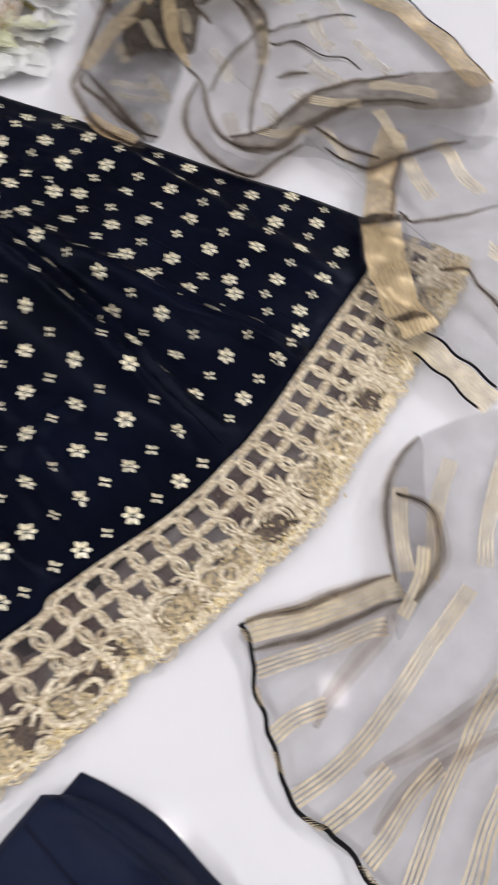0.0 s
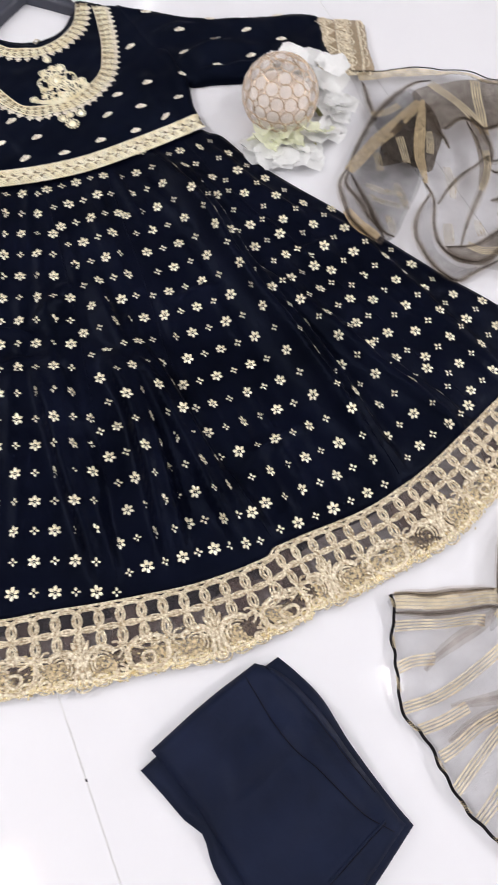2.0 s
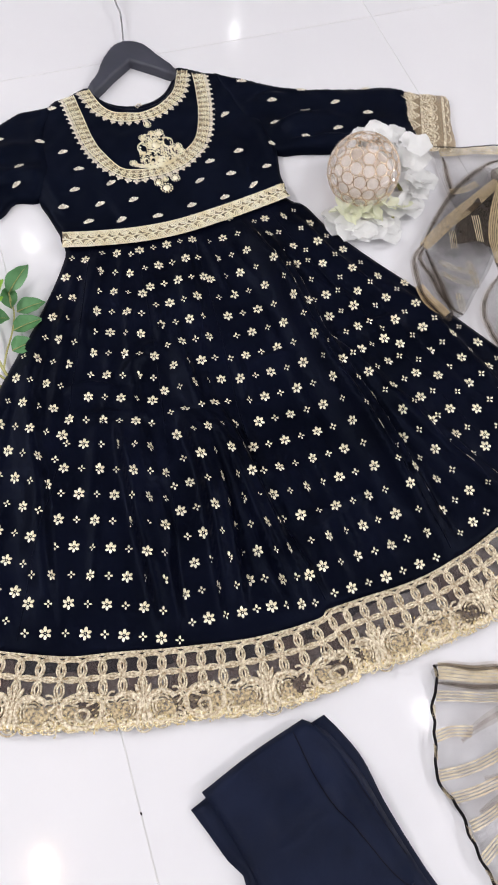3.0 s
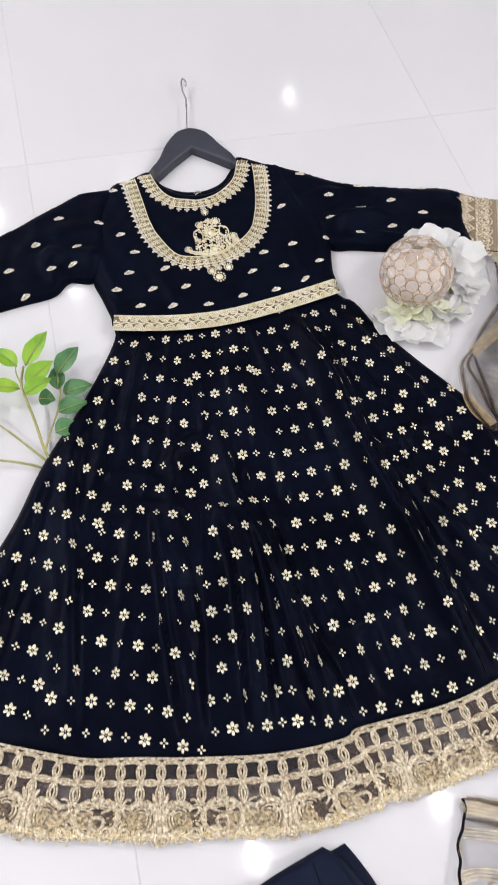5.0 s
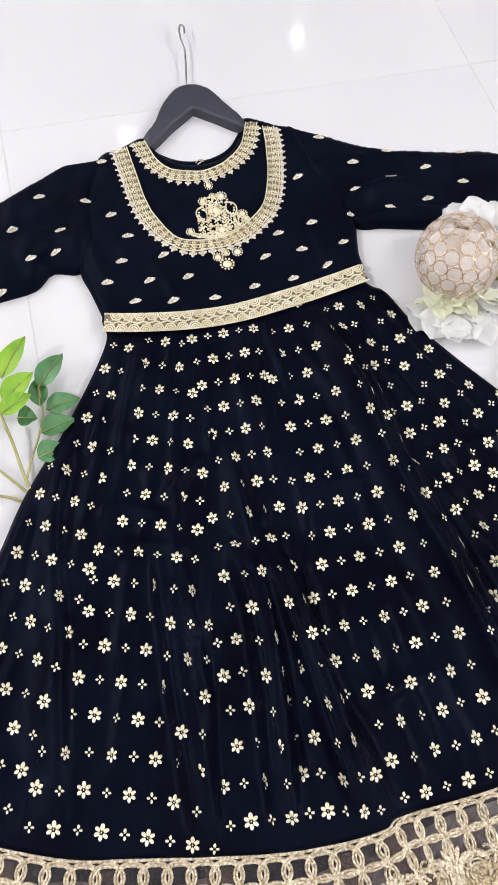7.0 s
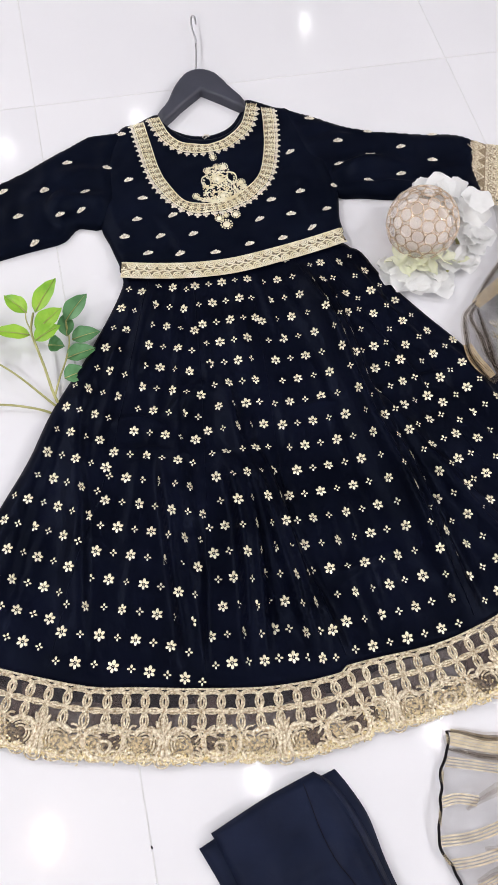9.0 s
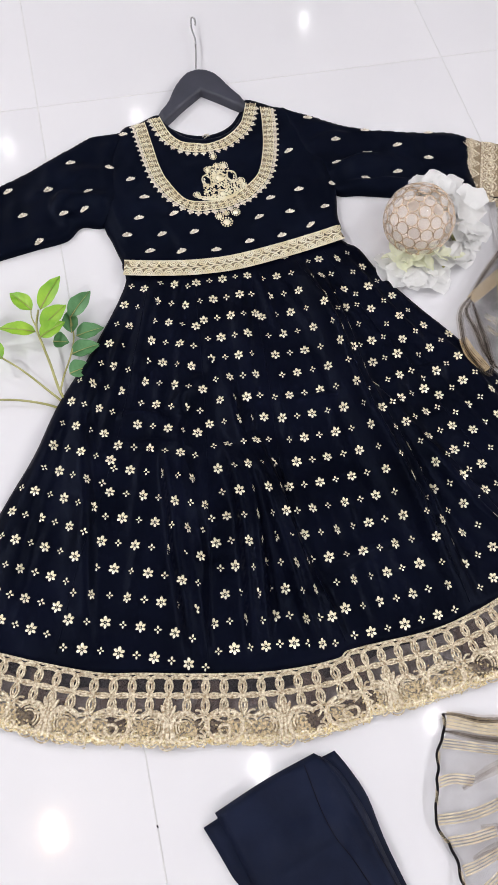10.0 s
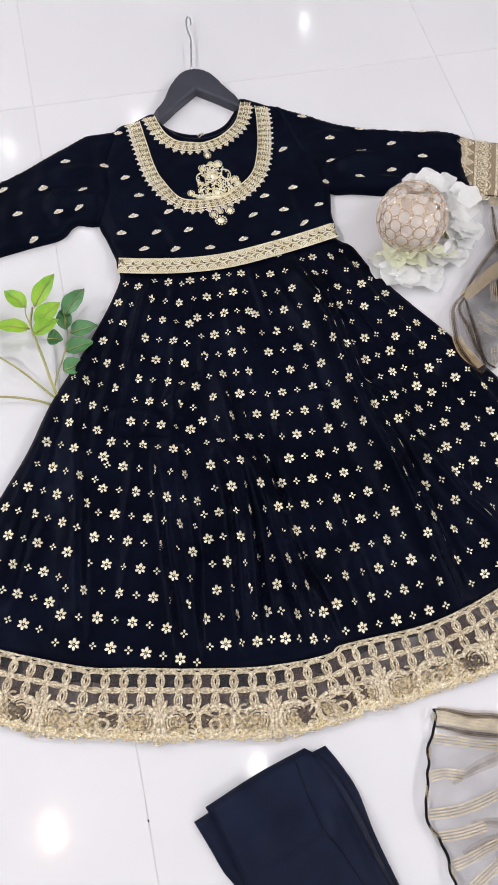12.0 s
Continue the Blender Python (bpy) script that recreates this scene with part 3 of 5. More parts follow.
CELL = 0.0238
UNIT = 6 * CELL
units = int(HEM_LEN / UNIT) + 1
lrng = random.Random(11)
bm = bmesh.new()
ids = {(i, j): (HEM_LEN * i / 360, 0.058 + (0.020 + 0.008 * abs(math.sin(HEM_LEN * i / 360 * math.pi / 0.028))) * j / 5) for i in range(361) for j in range(6)}
ids = dict(zip(ids, [bm.verts.new(p) for p in lace_points(list(ids.values()), 0.0005).tolist()]))
for i in range(360):
    for j in range(5):
        bm.faces.new((ids[i, j], ids[i, j + 1], ids[i + 1, j + 1], ids[i + 1, j]))
part("thread_ground", bm, WORK, lace, "loose gold thread ground")
for k in range(units):
    bm, beads = bmesh.new(), bmesh.new()
    s0 = k * UNIT - 0.035

    def lay(sd, w=0.0036, h=0.0016, up=0.0006):
        keep = [0 <= s0 + a <= HEM_LEN for a, b in sd]
        if sum(keep) > 2:
            w = w[keep] if np.ndim(w) else w
            cord(bm, lace_points([(s0 + a, b) for (a, b), k in zip(sd, keep) if k], up), w, h)

    for i in range(int(math.ceil(s0 / CELL)), int(math.ceil((s0 + UNIT) / CELL))):
        x = i * CELL - s0
        for row, rx, ry in ((0.0165, 0.0154, 0.0126), (0.0398, 0.0154, 0.0138)):
            for o in (-0.0012, 0.0015):
                lay(ring(x, row, rx + o, ry + o, 26), 0.0027, 0.0020)
    # palmette: a solid stem, five leaves at its head, a pair of large curled scrolls
    c = UNIT / 2
    for a in np.linspace(-0.85, 0.85, 5):
        lay([(c + math.sin(a) * r, 0.0600 - math.cos(a) * r) for r in np.linspace(0.003, 0.024 - 0.004 * abs(a), 7)], np.array((0.0024, 0.0030, 0.0040, 0.0052, 0.0058, 0.0046, 0.0020)), 0.0026, 0.0012)
    for o in (-0.0046, 0.0, 0.0046):
        lay([(c + o * (0.9 + 0.9 * k * k), 0.056 + 0.030 * k) for k in np.linspace(0, 1, 8)], 0.0060, 0.0028, 0.0010)
    for way in (-1, 1):
        for r, w in ((0.0170, 0.0066), (0.0112, 0.0026), (0.0076, 0.0024)):
            lay([(c + way * (0.0215 + r * math.cos(a)), 0.0665 - 1.05 * r * math.sin(a)) for a in np.linspace(3.9, 0.2 + 0.02 / r * 0.3, 18)], w, 0.0024, 0.0011)
        lay(scroll(c + way * 0.0130, 0.0575, 0.0060, -way, 1.1, 16), 0.0034, 0.0024, 0.0012)
        for k in range(3):
            lay([(c + way * (0.037 + 0.004 * k + 0.007 * math.sin(a)), 0.0545 + 0.006 * k + 0.009 * math.cos(a)) for a in np.linspace(0.2, 3.6, 10)], 0.0030, 0.0020, 0.0009)
        lay(scroll(c + way * 0.0400, 0.0790, 0.0085, way, 1.2, 18), 0.0032, 0.0022, 0.0010)
        lay([(c + way * (0.006 + 0.034 * k), 0.0800 + 0.004 * math.sin(3.1 * k)) for k in np.linspace(0, 1, 10)], 0.0046, 0.0022, 0.0009)
        # heart and rosette in a beaded wreath, shared with the neighbouring repeat
        e = c + way * UNIT / 2
        lay([(e - way * (0.0225 * math.sin(a)), 0.0640 - 0.0190 * math.cos(a)) for a in np.linspace(0.35, math.pi, 16)], 0.0062, 0.0026, 0.0010)
        lay([(e - way * 0.0075 * math.sin(a) * (1.25 - a / 4), 0.0700 - 0.0070 * math.cos(a)) for a in np.linspace(0, math.pi, 10)], 0.0042, 0.0024, 0.0010)
        for a in (0.0, 0.63, 1.26, 1.88, 2.51, 3.14):
            lay([(e - way * math.sin(a) * r, 0.0465 - math.cos(a) * r) for r in (0.001, 0.0035, 0.0060, 0.0078)], np.array((0.0022, 0.0046, 0.0052, 0.0020)), 0.0026, 0.0012)
        lay([(e - way * math.sin(a) * r, 0.0600 - math.cos(a) * r) for a in (1.2,) for r in np.linspace(0.004, 0.016, 5)], 0.0030, 0.0022, 0.0010)
    # scalloped edge of small loops with hanging net
    for i in range(7):
        x = UNIT * (i + 0.5) / 7
        deep = (0.079, 0.081, 0.083, 0.086, 0.083, 0.081, 0.079)[i]
        lay(ring(x, deep, 0.0094, 0.0080, 14, 0.0, math.pi), 0.0022, 0.0014, 0.0006)
        lay(ring(x, deep - 0.0005, 0.0050, 0.0046, 12), 0.0034, 0.0020, 0.0008)
    spots = []
    for _ in range(760):
        a = lrng.uniform(0, UNIT)
        kind = lrng.random()
        if kind < 0.58:
            d = 0.081 + 0.003 * math.sin(a * 3.1416 / UNIT) + lrng.gauss(0, 0.0028)
        elif kind < 0.88:
            b = lrng.uniform(0.5, 5.8)
            a, d = (UNIT * (lrng.random() < 0.5) + (0.0225 + lrng.gauss(0, 0.0016)) * math.sin(b)), 0.0640 - 0.0190 * math.cos(b) + lrng.gauss(0, 0.0016)
        else:
            d = 0.086 - abs(lrng.gauss(0, 0.018))
        if 0 < s0 + a < HEM_LEN and 0.040 < d:
            spots.append((s0 + a, d))
    for p in lace_points(spots, 0.0016) if spots else ():
        dome(beads, *p, lrng.uniform(0.0012, 0.0024), lrng.uniform(0.0008, 0.0013), 0.0014, lrng.uniform(0, 3), 5)
    motif = part("lace_motif", bm, LACE, lace, "pale gold corded lace with rings, fans and scrolls")
    tagged(part("bead_work", beads, SEQUIN, motif), kind="stuff")

# ---- bodice, sleeves ----
bodice_edge = spline([(0.098, -0.405), (0.095, -0.385), (0.086, -0.341), (0.078, -0.303), (0.09, -0.25), (0.105, -0.18), (0.139, -0.098), (0.173, -0.085), (0.214, -0.068), (0.226, -0.097), (0.252, -0.130), (0.283, -0.142), (0.315, -0.141), (0.345, -0.124), (0.371, -0.086), (0.381, -0.058), (0.428, -0.084), (0.461, -0.105), (0.50, -0.19), (0.500, -0.26), (0.491, -0.306), (0.478, -0.36), (0.472, -0.398), (0.42, -0.41), (0.358, -0.42), (0.285, -0.428), (0.212, -0.427), (0.148, -0.417)], 170, True)
BFOLDS = [Fold([(0.115, -0.37), (0.10, -0.30), (0.09, -0.25)], 0.02, 0.006), Fold([(0.47, -0.37), (0.48, -0.30), (0.47, -0.22)], 0.018, 0.007), Fold([(0.43, -0.40), (0.42, -0.33), (0.43, -0.26)], 0.016, 0.004), Fold([(0.20, -0.40), (0.19, -0.35), (0.17, -0.30)], 0.02, 0.004)]
bodice_height = puffy(bodice_edge, 0.016, 0.02, 0.009, lambda q: sum(f(q) for f in BFOLDS) + ripples(q, 0.002, 0.05, 3))
bodice = part("bodice", cloth(bodice_edge, bodice_height, 0.006, True), PLAIN, dress, "black navy bodice with scattered gold buds")
back_edge = spline([(0.20, -0.075), (0.225, -0.092), (0.255, -0.116), (0.285, -0.126), (0.315, -0.124), (0.345, -0.108), (0.372, -0.074), (0.392, -0.065), (0.36, -0.15), (0.29, -0.17), (0.22, -0.14)], 60, True)
part("back_neck", cloth(back_edge, puffy(back_edge, 0.006, 0.012), 0.006), PLAIN, dress)

sleeve_r_edge = spline([(0.440, -0.090), (0.461, -0.105), (0.500, -0.127), (0.537, -0.152), (0.585, -0.174), (0.657, -0.193), (0.765, -0.224), (0.748, -0.30), (0.735, -0.365), (0.66, -0.349), (0.590, -0.333), (0.532, -0.318), (0.491, -0.308), (0.465, -0.25), (0.45, -0.16)], 120, True)
SRF = [Fold([(0.48, -0.28), (0.53, -0.25), (0.60, -0.245)], 0.018, 0.008), Fold([(0.50, -0.30), (0.58, -0.305), (0.68, -0.335)], 0.016, 0.006), Fold([(0.47, -0.20), (0.50, -0.18), (0.56, -0.19)], 0.02, 0.004)]
sleeve_r_height = puffy(sleeve_r_edge, 0.019, 0.02, 0.009, lambda q: sum(f(q) for f in SRF) + ripples(q, 0.003, 0.05, 5))
sleeve_l_edge = spline([(0.150, -0.098), (0.130, -0.104), (0.088, -0.103), (0.039, -0.127), (-0.024, -0.161), (-0.085, -0.189), (-0.20, -0.235), (-0.225, -0.30), (-0.235, -0.372), (-0.15, -0.352), (-0.098, -0.341), (-0.042, -0.331), (0.012, -0.322), (0.040, -0.298), (0.080, -0.304), (0.11, -0.25), (0.12, -0.16)], 120, True)
SLF = [Fold([(0.10, -0.27), (0.05, -0.25), (0.0, -0.27)], 0.02, 0.008, 0.5), Fold([(0.09, -0.19), (0.04, -0.20), (-0.05, -0.24)], 0.022, 0.005), Fold([(0.03, -0.31), (0.0, -0.27), (0.02, -0.22)], 0.018, 0.007)]
sleeve_l_height = puffy(sleeve_l_edge, 0.019, 0.02, 0.009, lambda q: sum(f(q) for f in SLF) + ripples(q, 0.003, 0.05, 7))
sleeve_r = part("sleeve", cloth(sleeve_r_edge, sleeve_r_height, 0.006, True), PLAIN, dress, "black navy sleeve with gold buds")
sleeve_l = part("sleeve", cloth(sleeve_l_edge, sleeve_l_height, 0.006, True), PLAIN, dress, "black navy sleeve with gold buds")

# scattered embroidered buds: a fan of five small petals
bm = bmesh.new()
dome(bm, 0, -0.0014, 0, 0.0074, 0.0018, 0.0011, 0, 9)
for x, y, r in ((-0.0060, -0.0002, 0.0019), (-0.0030, 0.0012, 0.0024), (0.0006, 0.0024, 0.0027), (0.0040, 0.0010, 0.0023), (0.0066, -0.0004, 0.0016)):
    dome(bm, x, y, 0.0002, r, r * 0.95, 0.0016, 0, 7)
bud = mesh_of("bud_motif", bm, PEARL)


def buds(places, fun, parent, turn):
    for x, y in places:
        piece("bud_motif", bud, parent, on(fun, x, y, turn + rng.uniform(-0.22, 0.22)) @ Matrix.Scale(1.12, 4))


buds([(0.483, -0.134), (0.580, -0.183), (0.696, -0.209), (0.518, -0.200), (0.629, -0.228), (0.564, -0.245), (0.676, -0.269), (0.610, -0.290), (0.549, -0.294), (0.506, -0.251)], sleeve_r_height, sleeve_r, -0.25)
buds([(0.041, -0.165), (-0.072, -0.210), (-0.004, -0.225), (0.062, -0.238), (-0.053, -0.269), (0.015, -0.282), (-0.033, -0.326), (0.106, -0.189), (0.050, -0.273), (-0.13, -0.25), (-0.15, -0.31)], sleeve_l_height, sleeve_l, 0.35)
buds([(0.138, -0.219), (0.142, -0.112), (0.138, -0.307), (0.112, -0.344), (0.170, -0.349), (0.224, -0.355), (0.253, -0.398), (0.144, -0.381), (0.195, -0.391), (0.312, -0.391), (0.369, -0.390), (0.422, -0.301), (0.429, -0.204), (0.459, -0.342), (0.340, -0.344), (0.370, -0.305), (0.396, -0.341), (0.422, -0.380), (0.484, -0.296), (0.198, -0.310), (0.155, -0.263)], bodice_height, bodice, 0.10)


def band(path, width, fun, name, parent, label, teeth=0, up=0.0012, side=-1, arcs=False):
    """An embroidered band along a path: ground strip, edge cords, medallions and, on one side, a row of pointed buds."""
    n = int(length(spline(path, 80)) / 0.004)
    c = spline(path, n)
    t = np.gradient(c, axis=0)
    t /= np.linalg.norm(t, axis=1)[:, None]
    nrm = np.column_stack([-t[:, 1], t[:, 0]])

    def at(off, lift):
        q = c + nrm * off
        return np.column_stack([q, fun(q) + lift])

    holder = bmesh.new()
    rows = [[holder.verts.new(tuple(p)) for p in at(o, up)] for o in (-width / 2, 0, width / 2)]
    for a, b in zip(rows, rows[1:]):
        for i in range(n - 1):
            holder.faces.new((a[i], a[i + 1], b[i + 1], b[i]))
    base = part(name, holder, BED, parent, label)
    for o in (-width / 2, width / 2):
        bm = bmesh.new()
        cord(bm, at(o, up), 0.0028 if arcs else 0.0019, 0.0018)
        part("edge_cord", bm, FOIL, base)
    bm = bmesh.new()
    gap = 3
    for i in range(2, n - 2, 4) if arcs else ():
        for way in (-1, 1):
            for r in (0.0078, 0.0050, 0.0022):
                pts = [c[min(i + (2 if way > 0 else 0), n - 1)] + t[i] * r * math.cos(a) + nrm[i] * way * (0.0015 + width * 0.42 - r * 1.25 * math.sin(a)) for a in np.linspace(0, math.pi, 9)]
                pts = np.array(pts)
                cord(bm, np.column_stack([pts, fun(pts) + up + 0.0003]), 0.0024, 0.0014)
    for i in () if arcs else range(1, n - 1, gap):
        for o, r, petals in ((width * 0.20 * side, width * 0.29, 6), (-width * 0.27 * side, width * 0.20, 5)):
            p = c[i] + nrm[i] * o
            z = float(fun(p[None])[0]) + up
            for k in range(petals):
                a = 6.2832 * k / petals + rng.uniform(-0.2, 0.2)
                dome(bm, p[0] + r * 0.72 * math.cos(a), p[1] + r * 0.72 * math.sin(a), z, r * 0.36, r * 0.28, 0.0016, a, 6)
            dome(bm, p[0], p[1], z + 0.0004, r * 0.34, r * 0.34, 0.0022, 0, 6)
    if arcs:
        q = c + nrm * (0.0016 * np.sin(np.arange(n) * 1.57))[:, None]
        cord(bm, np.column_stack([q, fun(q) + up]), 0.0024, 0.0016)
        for i in range(1, n - 1, 2):
            for o in (-0.0046, 0.0046):
                p = c[i] + nrm[i] * o * (1 if i % 4 == 1 else -1)
                dome(bm, p[0], p[1], float(fun(p[None])[0]) + up, 0.0017, 0.0017, 0.0016, 0, 6)
    if not arcs:
        cord(bm, at(-width * 0.06 * side, up), 0.0011, 0.0014)
    tagged(part("medallion_braid", bm, FOIL, base), kind="stuff")
    if teeth:
        bm = bmesh.new()
        for i in range(1, n - 1, 3):
            for along, out, r in ((0.0, 0.12, 0.26), (-0.36, 0.40, 0.30), (0.36, 0.40, 0.30), (0.0, 0.55, 0.34), (0.0, 0.88, 0.22)):
                p = c[i] + nrm[i] * (width / 2 + teeth * out) * side + t[i] * along * teeth
                z = float(fun(p[None])[0]) + 0.0006
                dome(bm, p[0], p[1], z, r * teeth, r * teeth * 0.9, 0.0018, 0, 7)
        tagged(part("picot_trim", bm, PEARL, base), kind="stuff")
    return base


band([(0.096, -0.406), (0.15, -0.418), (0.215, -0.428), (0.281, -0.430), (0.361, -0.421), (0.424, -0.411), (0.471, -0.402)], 0.028, lambda q: 0.014 + 0 * np.atleast_2d(q)[:, 0], "waistband", dress, "pale gold embroidered waistband", up=0.003, arcs=True)
band([(0.206, -0.082), (0.216, -0.126), (0.235, -0.155), (0.265, -0.170), (0.299, -0.171), (0.331, -0.160), (0.366, -0.128), (0.388, -0.078)], 0.018, bodice_height, "neckline_band", bodice, "gold embroidered neckline", 0.008)
band([(0.176, -0.092), (0.180, -0.148), (0.185, -0.208), (0.198, -0.255), (0.219, -0.288), (0.247, -0.303), (0.278, -0.306), (0.312, -0.297), (0.346, -0.277), (0.374, -0.245), (0.394, -0.192), (0.406, -0.138), (0.412, -0.092)], 0.018, bodice_height, "yoke_band", bodice, "gold embroidered U-shaped yoke band", 0.010)

# the motif on the chest: stones, leaves and a tiered base
ornament = bmesh.new()
C0 = Vector((0.287, -0.25))


def stone(x, y, r, squash=1.0):
    p = np.array([(C0.x + x, C0.y + y)])
    z = float(bodice_height(p)[0]) + 0.001
    for k in range(12):
        a = 6.2832 * k / 12
        dome(ornament, p[0, 0] + r * math.cos(a), p[0, 1] + r * squash * math.sin(a), z, r * 0.2, r * 0.2, 0.002, 0, 5)
    dome(ornament, p[0, 0], p[0, 1], z, r * 0.72, r * 0.72 * squash, 0.004, 0, 9)


for x, y, r, sq in ((0.004, 0.056, 0.007, 1.35), (-0.012, 0.026, 0.0075, 1), (0.018, 0.032, 0.0085, 1), (0.005, 0.033, 0.006, 1), (0.006, 0.004, 0.012, 1.1), (0.003, -0.032, 0.009, 1), (-0.042, -0.026, 0.007, 1), (0.040, -0.010, 0.008, 1), (0.044, -0.020, 0.005, 1), (-0.014, -0.082, 0.008, 1), (0.016, -0.076, 0.0085, 1), (-0.004, -0.096, 0.011, 1), (-0.001, -0.076, 0.006, 1)):
    stone(x, y, r * 0.85, sq)
bell = spline([(-0.044, -0.034), (-0.030, -0.030), (-0.028, -0.008), (-0.020, 0.014), (-0.008, 0.032), (0.008, 0.038), (0.022, 0.028), (0.030, 0.008), (0.036, -0.012), (0.046, -0.018), (0.040, -0.030), (0.0, -0.048)], 60, True)
for _ in range(1100):
    x, y = rng.uniform(-0.045, 0.047), rng.uniform(-0.05, 0.04)
    hollow = ((x + 0.017) / 0.005) ** 2 + ((y - 0.004) / 0.009) ** 2 < 1 or ((x - 0.025) / 0.0045) ** 2 + ((y - 0.006) / 0.009) ** 2 < 1
    if inside(bell, np.array([(x, y)]))[0] and not hollow:
        p = np.array([(C0.x + x, C0.y + y)])
        dome(ornament, p[0, 0], p[0, 1], float(bodice_height(p)[0]) + 0.0006, rng.uniform(0.0013, 0.0027), rng.uniform(0.0010, 0.0015), 0.0020, rng.uniform(0, 3.1), 6)
def trail(pts, w):
    q = spline(pts, 26) + np.array((C0.x, C0.y))
    cord(ornament, np.column_stack([q, bodice_height(q) + 0.0010]), w, 0.0026)


for k in range(2):
    trail([(-0.043 + 0.003 * k, -0.026 - 0.001 * k), (-0.034, -0.038 + 0.005 * k), (-0.012, -0.046 + 0.005 * k), (0.014, -0.044 + 0.005 * k), (0.034, -0.032 + 0.004 * k), (0.043 - 0.003 * k, -0.014)], 0.0014)
for x, way in ((-0.017, -1), (0.025, 1)):
    trail([(x - way * 0.004, 0.018), (x + way * 0.007, 0.012), (x + way * 0.009, 0.0), (x + way * 0.003, -0.010), (x - way * 0.005, -0.014)], 0.0022)
    trail([(x - way * 0.004, 0.014), (x - way * 0.006, 0.004), (x - way * 0.004, -0.008)], 0.0016)
tagged(part("chest_ornament", ornament, FOIL, bodice, "gold embroidered chest motif with round stones"), kind="stuff")

# hook closing at the back of the neck
bm = bmesh.new()
tube(bm, [(0.284, -0.136, 0.008), (0.290, -0.133, 0.011), (0.297, -0.136, 0.008)], 0.0012, 6)
tube(bm, [(0.286, -0.140, 0.008), (0.292, -0.138, 0.010), (0.296, -0.130, 0.008)], 0.0010, 6)
part("hook_and_eye", bm, PEARL, dress)

# lace cuff of the sleeve
cuff_edge = spline([(0.728, -0.292), (0.752, -0.222), (0.80, -0.242), (0.842, -0.262), (0.822, -0.32), (0.802, -0.378), (0.755, -0.368), (0.732, -0.362), (0.745, -0.33)], 80, True)
cuff_height = puffy(cuff_edge, 0.016, 0.02, 0.002)
cuff = part("lace_cuff", cloth(cuff_edge, cuff_height, 0.006), CUFF, dress, "gold lace cuff with diamond pattern")
bm = bmesh.new()
ax, ay = Vector((0.085, -0.038)).normalized(), Vector((-0.37, -0.93)).normalized()
o = Vector((0.752, -0.228))


def cuff_line(pts, w):
    q = np.array([tuple(o + ax * a + ay * b) for a, b in pts])
    cord(bm, np.column_stack([q, cuff_height(q) + 0.0006]), w, 0.0016)


for k in range(5):
    cuff_line([(0.004 + 0.0195 * k, b) for b in np.linspace(0.002, 0.135, 24)], 0.0035 if k % 2 else 0.005)
for k in range(6):
    b = 0.012 + 0.024 * k
    for r in (0.016, 0.010, 0.005):
        cuff_line([(0.022 + r * math.cos(a), b + r * 0.8 * math.sin(a)) for a in np.linspace(0, 6.2832, 5)], 0.003)
        cuff_line([(0.056 + r * 0.9 * math.cos(a), b + r * 0.8 * math.sin(a)) for a in np.linspace(0, 6.2832, 16)], 0.003)
    cuff_line([(0.086 + 0.006 * math.sin(a), b + 0.010 * math.cos(a)) for a in np.linspace(0, 3.14, 8)], 0.003)
part("cord_pattern", bm, LACE, cuff)

# ---- hanger ----
hanger = thing("coat_hanger", "dark grey plastic hanger with a chrome hook inside the dress neck", "hanger")
arms = np.concatenate([spline(p, k)[:-1] for p, k in (
    ([(0.10, -0.125), (0.16, -0.098), (0.210, -0.072), (0.236, -0.047), (0.258, -0.008), (0.282, 0.020), (0.303, 0.028), (0.322, 0.025), (0.342, 0.009), (0.357, -0.022), (0.381, -0.062), (0.43, -0.088), (0.47, -0.108)], 90),
    ([(0.47, -0.108), (0.465, -0.125)], 4),
    ([(0.465, -0.125), (0.42, -0.11), (0.372, -0.084), (0.338, -0.055), (0.304, -0.027)], 36),
    ([(0.304, -0.027), (0.262, -0.060), (0.226, -0.091), (0.17, -0.12), (0.11, -0.14)], 36),
    ([(0.11, -0.14), (0.10, -0.125)], 4))])


def hanger_low(q):
    """The arms dip where they run under the shoulders of the dress."""
    return np.clip(1 - np.maximum(0.222 - q[:, 0], q[:, 0] - 0.372) / 0.02, 0.2, 1)


bm = cloth(arms, lambda q: hanger_low(q) * puffy(arms, 0.019, 0.005, 0.014)(q), 0.003, True)
part("hanger_arm", bm, HANGER, hanger)
bm = bmesh.new()
tube(bm, [(0.304, 0.022, 0.011), (0.310, 0.050, 0.011), (0.317, 0.085, 0.012), (0.320, 0.104, 0.012)], 0.0016, 8)
tube(bm, spline([(0.320, 0.102, 0.012), (0.322, 0.116, 0.013), (0.321, 0.126, 0.014), (0.320, 0.140, 0.016), (0.322, 0.160, 0.018), (0.327, 0.172, 0.018), (0.331, 0.164, 0.018), (0.329, 0.150, 0.017)], 26), 0.0018, 8)
part("hook", bm, CHROME, hanger, "chrome wire hook")

